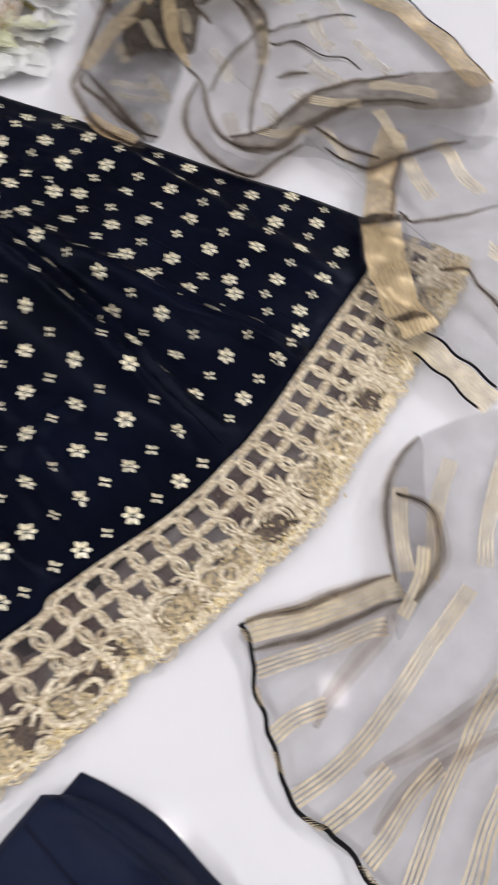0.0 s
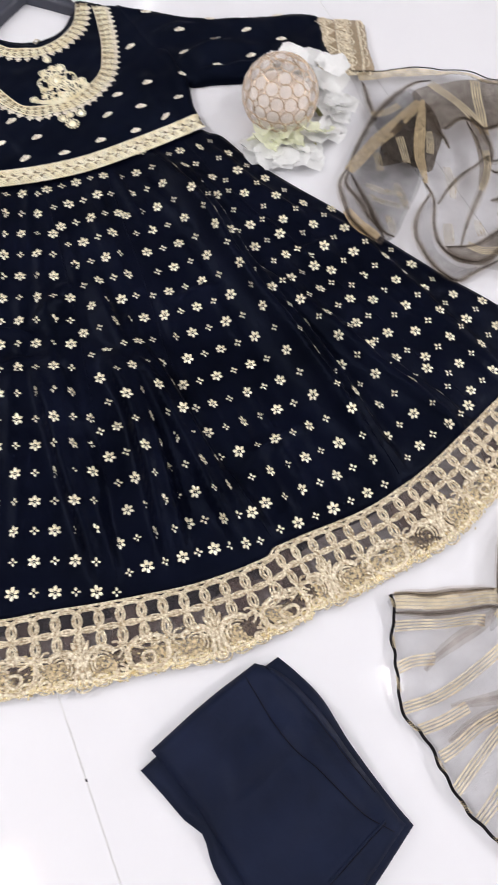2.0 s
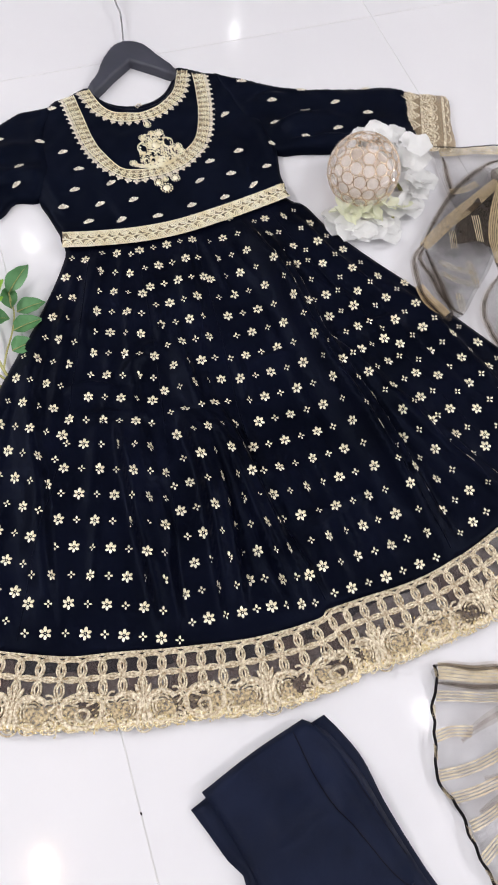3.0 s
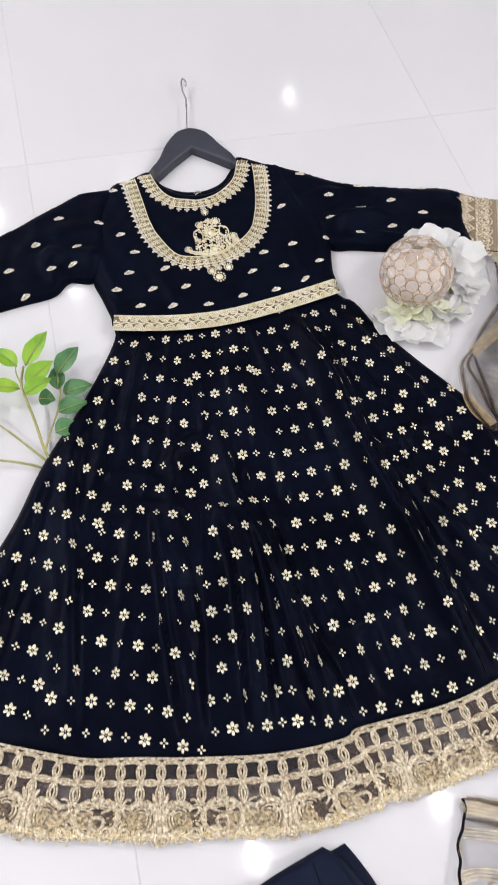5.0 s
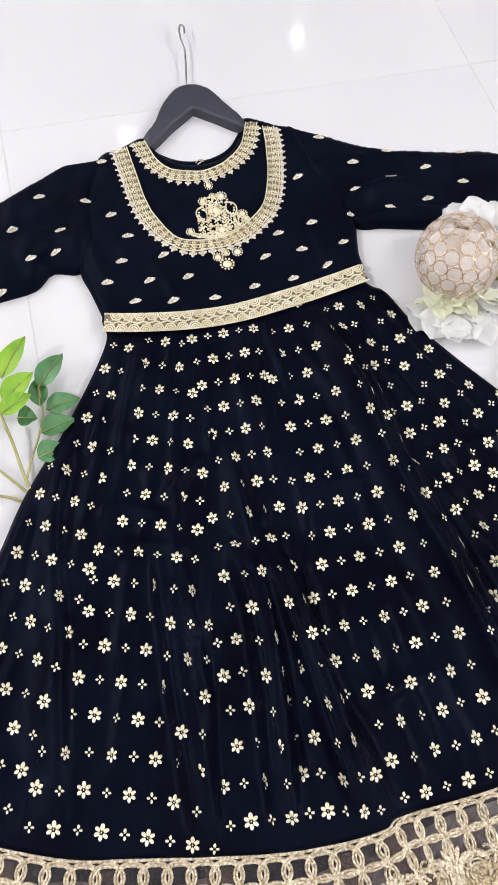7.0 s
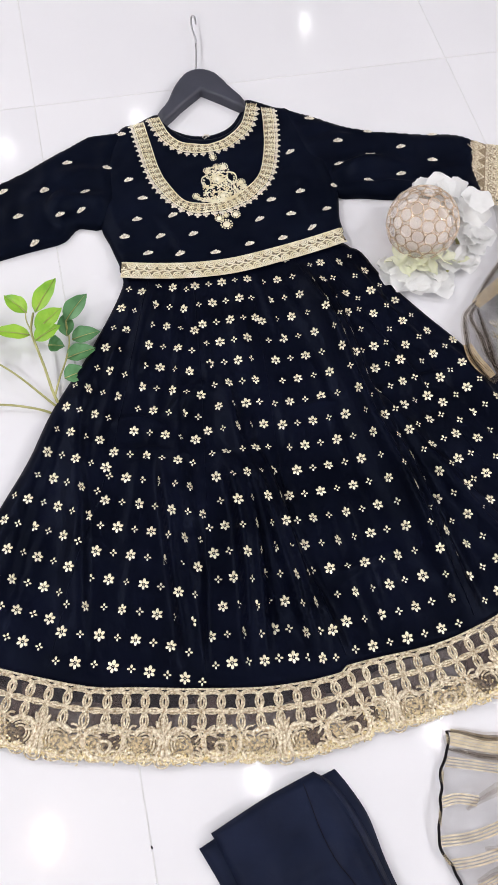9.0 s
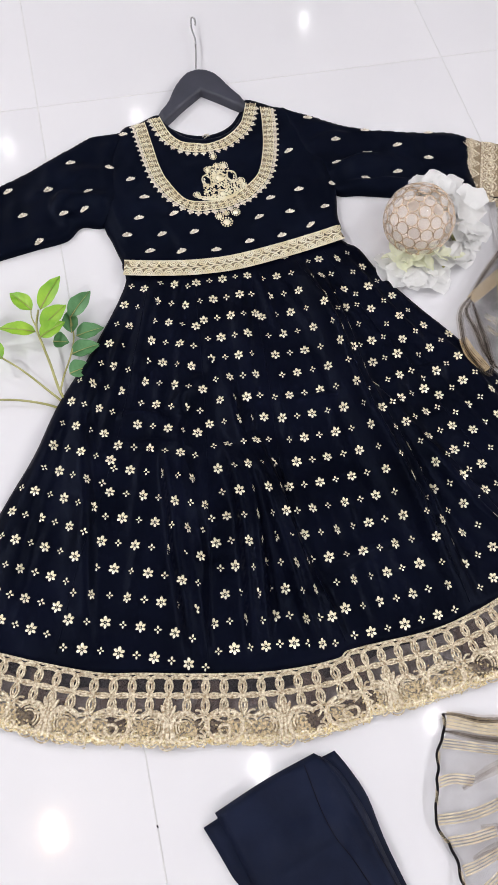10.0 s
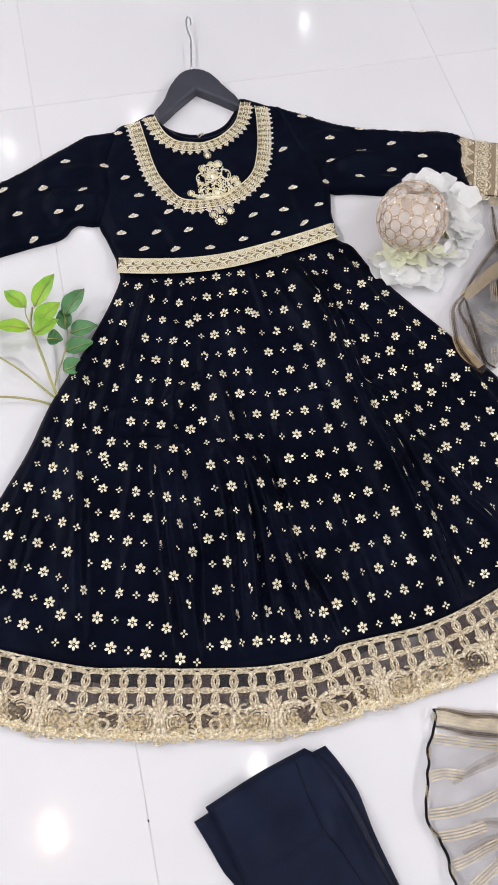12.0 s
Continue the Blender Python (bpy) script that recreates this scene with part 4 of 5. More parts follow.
# ---- folded trousers ----
trousers = thing("folded_trousers", "folded plain navy cotton trousers lying on the floor tiles", "trousers")
under_edge = np.concatenate([spline(p, 24)[:-1] for p in ([(0.235, -1.196), (0.247, -1.219), (0.261, -1.256), (0.268, -1.309), (0.282, -1.373), (0.292, -1.407)], [(0.292, -1.407), (0.231, -1.437), (0.14, -1.478)], [(0.14, -1.478), (0.10, -1.41), (0.088, -1.36), (0.090, -1.326), (0.079, -1.308), (0.066, -1.274), (0.054, -1.244)], [(0.054, -1.244), (0.15, -1.214), (0.235, -1.196)])])
part("lower_layer", cloth(under_edge, puffy(under_edge, 0.010, 0.008, 0.001, lambda q: ripples(q, 0.0015, 0.05, 9)), 0.006), TWILL, trousers)
top_edge = np.concatenate([spline(p, 24)[:-1] for p in ([(0.207, -1.193), (0.230, -1.215), (0.250, -1.262), (0.262, -1.32), (0.277, -1.385), (0.283, -1.402)], [(0.283, -1.402), (0.22, -1.432), (0.145, -1.468)], [(0.145, -1.468), (0.115, -1.40), (0.096, -1.31), (0.082, -1.262), (0.071, -1.231)], [(0.071, -1.231), (0.14, -1.209), (0.207, -1.193)])])
TF = [Fold([(0.188, -1.200), (0.201, -1.275), (0.220, -1.317), (0.244, -1.373), (0.268, -1.405)], 0.012, 0.0025, 0.2), Fold([(0.213, -1.196), (0.229, -1.235), (0.240, -1.277), (0.253, -1.325), (0.268, -1.368)], 0.010, 0.007, 0.25), Fold([(0.224, -1.205), (0.241, -1.25), (0.258, -1.32)], 0.008, 0.004, 0.4), Fold([(0.222, -1.287), (0.182, -1.290), (0.126, -1.305)], 0.030, 0.006, 0.3), Fold([(0.273, -1.383), (0.225, -1.400), (0.175, -1.416)], 0.010, 0.003, 0.3), Fold([(0.235, -1.262), (0.248, -1.290), (0.246, -1.312)], 0.006, 0.004, 0.4)]
top_height = puffy(top_edge, 0.021, 0.010, 0.010, lambda q: sum(f(q) for f in TF) + ripples(q, 0.0026, 0.06, 12))
top = part("upper_layer", cloth(top_edge, top_height, 0.005), TWILL, trousers)
for line in ([(0.216, -1.203), (0.231, -1.240), (0.242, -1.280), (0.255, -1.325)], [(0.262, -1.388), (0.225, -1.400), (0.185, -1.413)]):
    bm = bmesh.new()
    q = spline(line, 40)
    cord(bm, np.column_stack([q, top_height(q) - 0.0001]), 0.0030, 0.0016)
    part("stitched_hem", bm, TWILL, top)
# black cords: a stitched seam first, then two creases whose dark is drawn on
for line in ([(0.190, -1.204), (0.201, -1.275), (0.220, -1.317), (0.244, -1.373), (0.266, -1.402)], [(0.213, -1.198), (0.229, -1.235), (0.240, -1.277), (0.253, -1.325), (0.266, -1.362)], [(0.262, -1.391), (0.225, -1.403), (0.185, -1.416)]):
    bm = bmesh.new()
    q = spline(line, 60)
    cord(bm, np.column_stack([q, top_height(q) + 0.0002]), 0.0009, 0.0006)
    part("seam_and_crease_line", bm, BLACK, top, "dark line of a seam or crease")

# ---- sheer scarf ----
scarf = thing("sheer_scarf", "sheer grey black organza scarf with gold stripes, crumpled on the tiles", "scarf")


def ribbon(paths, width, fun, material, parent, name, threads=1, gap=0.0, up=0.0012, taper=0.0):
    bm = bmesh.new()
    c = spline(paths, max(8, int(length(spline(paths, 40)) / 0.006)))
    t = np.gradient(c, axis=0)
    t /= np.linalg.norm(t, axis=1)[:, None]
    nrm = np.column_stack([-t[:, 1], t[:, 0]])
    each = (width - gap * (threads - 1)) / threads
    offs = [-width / 2 + k * (each + gap) + e for k in range(threads) for e in (0, each)]
    rows = []
    for o in offs:
        q = c + nrm * o * (1 - taper + taper * np.sin(np.linspace(0.12, math.pi - 0.12, len(c))) ** 0.7)[:, None]
        rows.append([bm.verts.new(v) for v in np.column_stack([q, fun(q) + up]).tolist()])
    for r in range(len(rows) - 1):
        for i in range(len(c) - 1):
            bm.faces.new((rows[r][i], rows[r][i + 1], rows[r + 1][i + 1], rows[r + 1][i])).material_index = r % 2
    strip = part(name, bm, material, parent)
    strip.data.materials.append(ORGANZA)
    return strip


def edging(path, fun, parent, w=0.0026, h=0.002, material=None, name="edging"):
    bm = bmesh.new()
    if w > 0.003:
        stitch = bmesh.new()
        fine = spline(path, max(20, int(length(spline(path, 60)) / 0.0022)))
        for i in range(2, len(fine) - 2, 1):
            if (i // 7) % 3 == 0:
                d = fine[i + 1] - fine[i - 1]
                d = np.array((-d[1], d[0])) / np.linalg.norm(d) * w * 0.55
                q = np.array([fine[i - 1] - d, fine[i], fine[i + 1] + d])
                cord(stitch, np.column_stack([q, fun(q) + h * 0.8]), 0.0010, 0.0012)
        tagged(part("gold_whipping", stitch, THREAD, parent), kind="stuff")
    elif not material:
        # the dark of rolled edges and creases, painted as a wide and a narrow strip
        ribbon(path, w * 5.5, fun, SMOKE, parent, "fold_shading", taper=0.9)
        ribbon(path, w * 2.8, fun, SHADE, parent, "hem_and_crease_shade", up=0.0016, taper=0.9)
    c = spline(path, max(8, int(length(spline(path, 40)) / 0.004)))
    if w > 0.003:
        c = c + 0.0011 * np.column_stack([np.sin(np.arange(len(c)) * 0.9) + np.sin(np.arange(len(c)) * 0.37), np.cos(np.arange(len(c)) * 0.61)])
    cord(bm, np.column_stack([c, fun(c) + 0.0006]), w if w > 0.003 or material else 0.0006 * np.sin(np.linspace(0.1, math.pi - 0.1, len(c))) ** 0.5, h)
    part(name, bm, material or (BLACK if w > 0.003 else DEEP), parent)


def sheet(points, base, amp, size, seed, parent, label="", creases=(), step=0.009, material=None):
    edge = spline(points, 150, True)

    def z(q):
        h = base + ripples(q, amp, size, seed)
        for f in creases:
            h = h + f(q)
        return np.maximum(h, 0.0015)
    return part("sheet", cloth(edge, z, step), material or ORGANZA, parent, label), z


# lower fan-shaped end
C_FOLDS = [Fold([(0.50, -1.235), (0.448, -1.257), (0.398, -1.268), (0.377, -1.279)], 0.016, 0.012, 0.4), Fold([(0.375, -1.318), (0.427, -1.332), (0.50, -1.345), (0.60, -1.33)], 0.016, 0.012, 0.4), Fold([(0.355, -1.352), (0.40, -1.347), (0.46, -1.352), (0.56, -1.38)], 0.014, 0.010, 0.4), Fold([(0.36, -1.43), (0.44, -1.42), (0.54, -1.44)], 0.02, 0.012, 0.4)]
end_points = [(0.384, -1.186), (0.440, -1.207), (0.503, -1.228), (0.531, -1.195), (0.563, -1.166), (0.615, -1.150), (0.696, -1.173), (0.76, -1.22), (0.74, -1.38), (0.62, -1.55), (0.45, -1.57), (0.385, -1.50), (0.362, -1.455), (0.346, -1.405), (0.346, -1.362), (0.336, -1.325), (0.337, -1.300), (0.349, -1.262), (0.365, -1.228), (0.376, -1.205)]
end_sheet, end_z = sheet(end_points, 0.006, 0.004, 0.07, 2.0, scarf, "wide sheer end with a banded hem", C_FOLDS)
ribbon([(0.386, -1.193), (0.44, -1.215), (0.505, -1.238)], 0.020, end_z, STRIPE, end_sheet, "hem_band", 5, 0.0006)
edging([(0.384, -1.186), (0.40, -1.190), (0.43, -1.204), (0.46, -1.211), (0.503, -1.228)], end_z, end_sheet)
edging([(0.379, -1.206), (0.43, -1.227), (0.50, -1.250)], end_z, end_sheet, 0.0022)
edging([(0.384, -1.186), (0.379, -1.203), (0.365, -1.228), (0.355, -1.250), (0.347, -1.266), (0.341, -1.285), (0.336, -1.302), (0.338, -1.322), (0.342, -1.330), (0.346, -1.350), (0.345, -1.372), (0.345, -1.395), (0.352, -1.425), (0.362, -1.450), (0.375, -1.49), (0.42, -1.55)], end_z, end_sheet, 0.0036, 0.0030)
for path in ([(0.372, -1.219), (0.42, -1.236), (0.471, -1.256)], [(0.350, -1.262), (0.372, -1.262), (0.394, -1.270)], [(0.336, -1.302), (0.37, -1.306), (0.40, -1.305), (0.44, -1.298), (0.484, -1.288), (0.55, -1.275)], [(0.343, -1.329), (0.37, -1.331), (0.40, -1.329)], [(0.350, -1.362), (0.37, -1.360), (0.40, -1.352), (0.43, -1.350)], [(0.347, -1.397), (0.38, -1.384), (0.423, -1.366), (0.48, -1.345), (0.55, -1.335)], [(0.356, -1.432), (0.40, -1.412), (0.46, -1.39), (0.55, -1.38)], [(0.53, -1.25), (0.57, -1.215), (0.62, -1.185)], [(0.57, -1.27), (0.62, -1.235), (0.68, -1.205)], [(0.40, -1.50), (0.46, -1.46), (0.55, -1.43)]):
    ribbon(path, 0.0125, end_z, STRIPE, end_sheet, "gold_stripe", 4, 0.0014)
# dark strips paint the shading where the fan turns over
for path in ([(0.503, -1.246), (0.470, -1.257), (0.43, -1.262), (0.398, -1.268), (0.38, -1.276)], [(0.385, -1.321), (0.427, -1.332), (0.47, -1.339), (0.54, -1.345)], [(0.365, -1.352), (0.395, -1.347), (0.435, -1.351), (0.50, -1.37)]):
    ribbon(path, 0.016, end_z, SMOKE, end_sheet, "fold_shading", taper=0.9)
    ribbon(path, 0.006, end_z, SMOKE, end_sheet, "fold_shading", up=0.0016, taper=0.9)
# turned-over edge of the fan
turn_points = [(0.500, -1.235), (0.520, -1.205), (0.545, -1.178), (0.575, -1.160), (0.61, -1.153), (0.585, -1.185), (0.565, -1.205), (0.560, -1.225), (0.545, -1.243), (0.525, -1.252), (0.495, -1.262), (0.470, -1.268)]
turn_sheet, turn_z = sheet(turn_points, 0.016, 0.003, 0.04, 5.0, scarf)
edging(turn_points[:5], turn_z, turn_sheet, 0.0022)
edging([(0.555, -1.180), (0.565, -1.205), (0.560, -1.225), (0.540, -1.245), (0.50, -1.256)], turn_z, turn_sheet, 0.003)
ribbon([(0.512, -1.235), (0.535, -1.205), (0.562, -1.178)], 0.012, turn_z, STRIPE, turn_sheet, "gold_stripe", 4, 0.0012)
ribbon([(0.485, -1.258), (0.515, -1.246), (0.54, -1.228)], 0.010, turn_z, STRIPE, turn_sheet, "gold_stripe", 3, 0.0012)

# middle length, lying over the dress corner
mid_points = [(0.790, -0.900), (0.825, -0.868), (0.867, -0.847), (0.920, -0.870), (0.975, -0.935), (0.96, -1.00), (0.90, -1.06), (0.82, -1.12), (0.74, -1.165), (0.683, -1.165), (0.677, -1.095), (0.683, -1.055), (0.705, -1.01), (0.735, -0.962), (0.760, -0.930)]
M_FOLDS = [Fold([(0.80, -0.89), (0.775, -0.96), (0.735, -1.04)], 0.025, 0.018, 0.5), Fold([(0.90, -1.0), (0.80, -1.04), (0.72, -1.09)], 0.022, 0.014, 0.5)]
mid_sheet, mid_z = sheet(mid_points, 0.014, 0.0035, 0.05, 8.0, scarf, "", M_FOLDS)
over_points = [(0.735, -0.943), (0.755, -0.945), (0.778, -0.964), (0.747, -1.005), (0.722, -1.050), (0.706, -1.090), (0.668, -1.078), (0.676, -1.040), (0.700, -0.988), (0.718, -0.962)]
over_sheet, over_z = sheet(over_points, 0.026, 0.005, 0.03, 9.0, scarf)
ribbon([(0.879, -0.852), (0.831, -0.882), (0.797, -0.911), (0.757, -0.949)], 0.031, mid_z, BAND, mid_sheet, "gold_band", 6, 0.0007)
ribbon([(0.757, -0.949), (0.740, -0.971), (0.722, -0.995), (0.697, -1.038), (0.687, -1.078)], 0.040, over_z, KNOT, over_sheet, "gold_band", 9, 0.0006)
ribbon([(0.737, -0.940), (0.756, -0.950), (0.779, -0.968)], 0.016, over_z, DEEP, over_sheet, "dark_strip", up=0.003, taper=0.4)
ribbon([(0.704, -1.068), (0.690, -1.062), (0.672, -1.052)], 0.008, over_z, DEEP, over_sheet, "dark_strip", up=0.003, taper=0.6)
ribbon([(0.686, -1.072), (0.687, -1.101), (0.688, -1.140), (0.690, -1.170)], 0.028, mid_z, STRIPE, mid_sheet, "gold_band", 7, 0.0005)
edging([(0.700, -1.070), (0.703, -1.100), (0.705, -1.130), (0.707, -1.160)], mid_z, mid_sheet, 0.0026, 0.002, BLACK)
edging([(0.672, -1.085), (0.674, -1.110), (0.674, -1.140), (0.676, -1.165)], mid_z, mid_sheet, 0.0022, 0.002, BLACK)
edging([(0.863, -0.881), (0.802, -0.925), (0.767, -0.956)], mid_z, mid_sheet, 0.0024)
edging([(0.777, -0.956), (0.821, -0.980), (0.882, -1.008)], mid_z, mid_sheet, 0.0018)
edging([(0.765, -1.030), (0.781, -1.057), (0.783, -1.094), (0.772, -1.13)], mid_z, mid_sheet, 0.0030)
for path in ([(0.87, -0.865), (0.85, -0.91), (0.835, -0.955)], [(0.91, -0.89), (0.895, -0.935), (0.885, -0.98)], [(0.83, -1.04), (0.86, -1.07), (0.88, -1.06)]):
    ribbon(path, 0.016, mid_z, STRIPE, mid_sheet, "gold_stripe", 4, 0.0014)

# crumpled upper length: one wide layer, doubled where it loops and rolls over itself
up_points = [(0.759, -0.373), (0.84, -0.392), (0.918, -0.420), (0.99, -0.468), (1.049, -0.533), (1.075, -0.61), (1.080, -0.69), (1.072, -0.765), (1.05, -0.85), (1.01, -0.905), (0.95, -0.925), (0.90, -0.90), (0.85, -0.885), (0.80, -0.875), (0.778, -0.829), (0.729, -0.816), (0.694, -0.819), (0.676, -0.785), (0.679, -0.731), (0.704, -0.694), (0.742, -0.655), (0.75, -0.60), (0.735, -0.52), (0.742, -0.44), (0.75, -0.40)]
U_FOLDS = [
    Fold([(0.884, -0.543), (0.863, -0.611), (0.853, -0.649), (0.816, -0.690), (0.766, -0.734), (0.735, -0.768)], 0.014, 0.014, 0.5),
    Fold([(0.740, -0.648), (0.734, -0.682), (0.708, -0.729), (0.699, -0.771), (0.721, -0.804), (0.749, -0.810), (0.792, -0.800)], 0.012, 0.014, 0.5),
    Fold([(0.747, -0.682), (0.790, -0.656), (0.843, -0.638), (0.902, -0.646), (0.997, -0.660)], 0.012, 0.010, 0.4),
    Fold([(0.871, -0.657), (0.885, -0.681), (0.902, -0.718), (0.922, -0.750)], 0.012, 0.010, 0.4),
    Fold([(0.82, -0.42), (0.92, -0.45), (1.02, -0.53)], 0.02, 0.010, 0.4),
]
up_sheet, up_z = sheet(up_points, 0.010, 0.0025, 0.07, 14.0, scarf, "crumpled sheer length with crossing folds", U_FOLDS, 0.008)
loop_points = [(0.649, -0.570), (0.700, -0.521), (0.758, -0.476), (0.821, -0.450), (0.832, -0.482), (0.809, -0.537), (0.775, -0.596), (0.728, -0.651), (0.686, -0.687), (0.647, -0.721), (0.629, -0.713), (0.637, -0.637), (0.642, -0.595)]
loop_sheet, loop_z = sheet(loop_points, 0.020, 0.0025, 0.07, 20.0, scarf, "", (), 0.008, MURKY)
inner_sheet, inner_z = sheet([(x - 0.004, y + 0.003) for x, y in loop_points], 0.015, 0.002, 0.07, 21.0, scarf)
lip_points = [(0.649, -0.570), (0.645, -0.590), (0.637, -0.637), (0.632, -0.709), (0.616, -0.724), (0.602, -0.680), (0.604, -0.644), (0.614, -0.610)]
lip_sheet, lip_z = sheet(lip_points, 0.022, 0.002, 0.06, 22.0, scarf, "", (), 0.007)
under_lip, under_lip_z = sheet([(x + 0.003, y) for x, y in lip_points], 0.017, 0.002, 0.06, 23.0, scarf, "", (), 0.007)
# the dark of the loop's inside and of overlapping layers is put into sheet colour
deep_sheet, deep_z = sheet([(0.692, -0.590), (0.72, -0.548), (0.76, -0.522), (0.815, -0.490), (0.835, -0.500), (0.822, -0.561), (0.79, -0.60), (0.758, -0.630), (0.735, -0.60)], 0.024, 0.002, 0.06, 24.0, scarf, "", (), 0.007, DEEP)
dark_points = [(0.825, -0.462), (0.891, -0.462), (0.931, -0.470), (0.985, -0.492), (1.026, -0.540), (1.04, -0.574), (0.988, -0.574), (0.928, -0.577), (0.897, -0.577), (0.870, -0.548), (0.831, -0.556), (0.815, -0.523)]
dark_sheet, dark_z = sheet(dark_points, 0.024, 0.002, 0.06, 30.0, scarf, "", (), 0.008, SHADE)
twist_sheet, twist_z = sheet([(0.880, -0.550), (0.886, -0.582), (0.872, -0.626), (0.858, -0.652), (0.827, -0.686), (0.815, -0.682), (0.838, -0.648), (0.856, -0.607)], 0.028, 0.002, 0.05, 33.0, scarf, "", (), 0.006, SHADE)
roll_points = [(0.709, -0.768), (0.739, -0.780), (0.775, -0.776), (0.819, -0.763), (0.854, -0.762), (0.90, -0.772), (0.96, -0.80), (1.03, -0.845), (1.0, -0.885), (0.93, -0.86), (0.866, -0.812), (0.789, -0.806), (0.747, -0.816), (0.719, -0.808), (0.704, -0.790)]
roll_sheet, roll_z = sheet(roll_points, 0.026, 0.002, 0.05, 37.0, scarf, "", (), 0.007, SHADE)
tail_sheet, tail_z = sheet([(0.774, -0.812), (0.830, -0.786), (0.881, -0.799), (0.95, -0.84), (1.0, -0.88), (0.93, -0.915), (0.848, -0.890), (0.808, -0.888), (0.791, -0.864), (0.778, -0.829)], 0.020, 0.002, 0.05, 38.0, scarf, "", (), 0.007)
lap_sheet, lap_z = sheet([(0.743, -0.663), (0.702, -0.694), (0.679, -0.731), (0.677, -0.787), (0.694, -0.821), (0.729, -0.818), (0.760, -0.812), (0.721, -0.806), (0.697, -0.771), (0.706, -0.729), (0.734, -0.682)], 0.016, 0.002, 0.05, 39.0, scarf, "", (), 0.006)
# gold bands
ribbon([(0.640, -0.585), (0.665, -0.570), (0.702, -0.550), (0.760, -0.521), (0.822, -0.490)], 0.022, loop_z, BAND, loop_sheet, "gold_band", 9, 0.0009, 0.006, 0.35)
ribbon([(0.828, -0.488), (0.805, -0.522), (0.786, -0.550), (0.760, -0.595), (0.740, -0.650)], 0.017, loop_z, BAND, loop_sheet, "gold_band", 5, 0.0008, 0.007, 0.9)
ribbon([(0.602, -0.652), (0.607, -0.685), (0.620, -0.716)], 0.022, lip_z, BAND, lip_sheet, "gold_band", 6, 0.0008, 0.001, 0.5)
ribbon([(1.04, -0.60), (1.058, -0.68), (1.055, -0.76), (1.035, -0.85)], 0.034, up_z, BAND, up_sheet, "gold_band", 5, 0.0007)
ribbon([(0.765, -0.386), (0.84, -0.404), (0.915, -0.434), (0.985, -0.482)], 0.020, up_z, STRIPE, up_sheet, "gold_band", 4, 0.0005)
# stripes
for path, w, fun, owner in (
    ([(0.862, -0.455), (0.880, -0.508), (0.890, -0.577)], 0.016, dark_z, dark_sheet),
    ([(0.936, -0.476), (0.910, -0.534), (0.886, -0.589)], 0.016, dark_z, dark_sheet),
    ([(0.986, -0.496), (0.955, -0.552), (0.917, -0.615)], 0.017, dark_z, dark_sheet),
    ([(1.020, -0.535), (1.008, -0.56), (1.000, -0.577)], 0.012, dark_z, dark_sheet),
    ([(0.737, -0.776), (0.753, -0.794), (0.783, -0.806)], 0.013, roll_z, roll_sheet),
    ([(0.820, -0.770), (0.841, -0.788), (0.866, -0.806)], 0.014, roll_z, roll_sheet),
    ([(0.90, -0.785), (0.925, -0.81), (0.95, -0.845)], 0.015, roll_z, roll_sheet),
    ([(0.805, -0.812), (0.800, -0.840), (0.798, -0.864)], 0.012, tail_z, tail_sheet),
    ([(0.88, -0.82), (0.87, -0.85), (0.86, -0.88)], 0.014, tail_z, tail_sheet),
    ([(0.862, -0.625), (0.845, -0.66), (0.812, -0.695)], 0.010, twist_z, twist_sheet),
    ([(0.699, -0.566), (0.694, -0.583), (0.688, -0.600)], 0.010, loop_z, loop_sheet),
    ([(0.750, -0.548), (0.743, -0.575), (0.735, -0.600)], 0.012, deep_z, deep_sheet),
    ([(0.800, -0.553), (0.792, -0.575), (0.780, -0.595)], 0.011, deep_z, deep_sheet),
    ([(0.735, -0.486), (0.76, -0.487), (0.79, -0.480)], 0.012, loop_z, loop_sheet),
):
    ribbon(path, w, fun, STRIPE, owner, "gold_stripe", 4, 0.0016, 0.0015)
for path, w, fun, owner in (
    ([(0.700, -0.626), (0.697, -0.65), (0.690, -0.682)], 0.012, loop_z, loop_sheet),
    ([(0.655, -0.615), (0.672, -0.635), (0.695, -0.650)], 0.012, loop_z, loop_sheet),
    ([(0.648, -0.637), (0.662, -0.655), (0.682, -0.672)], 0.012, loop_z, loop_sheet),
    ([(0.657, -0.682), (0.652, -0.70), (0.648, -0.716)], 0.012, loop_z, loop_sheet),
    ([(0.833, -0.728), (0.833, -0.745), (0.832, -0.762)], 0.018, up_z, up_sheet),
    ([(0.880, -0.705), (0.882, -0.73), (0.884, -0.758)], 0.020, up_z, up_sheet),
    ([(0.787, -0.730), (0.784, -0.745), (0.780, -0.760)], 0.016, up_z, up_sheet),
    ([(0.742, -0.720), (0.732, -0.740), (0.722, -0.758)], 0.016, up_z, up_sheet),
    ([(0.94, -0.62), (0.93, -0.66), (0.925, -0.70)], 0.018, up_z, up_sheet),
    ([(1.0, -0.58), (0.985, -0.63), (0.975, -0.68)], 0.018, up_z, up_sheet),
    ([(0.96, -0.70), (0.955, -0.73), (0.955, -0.77)], 0.018, up_z, up_sheet),
    ([(0.80, -0.62), (0.79, -0.65), (0.775, -0.68)], 0.014, up_z, up_sheet),
):
    ribbon(path, w, fun, FAINT, owner, "faint_stripe", 3, 0.0022, 0.0012, 0.3)
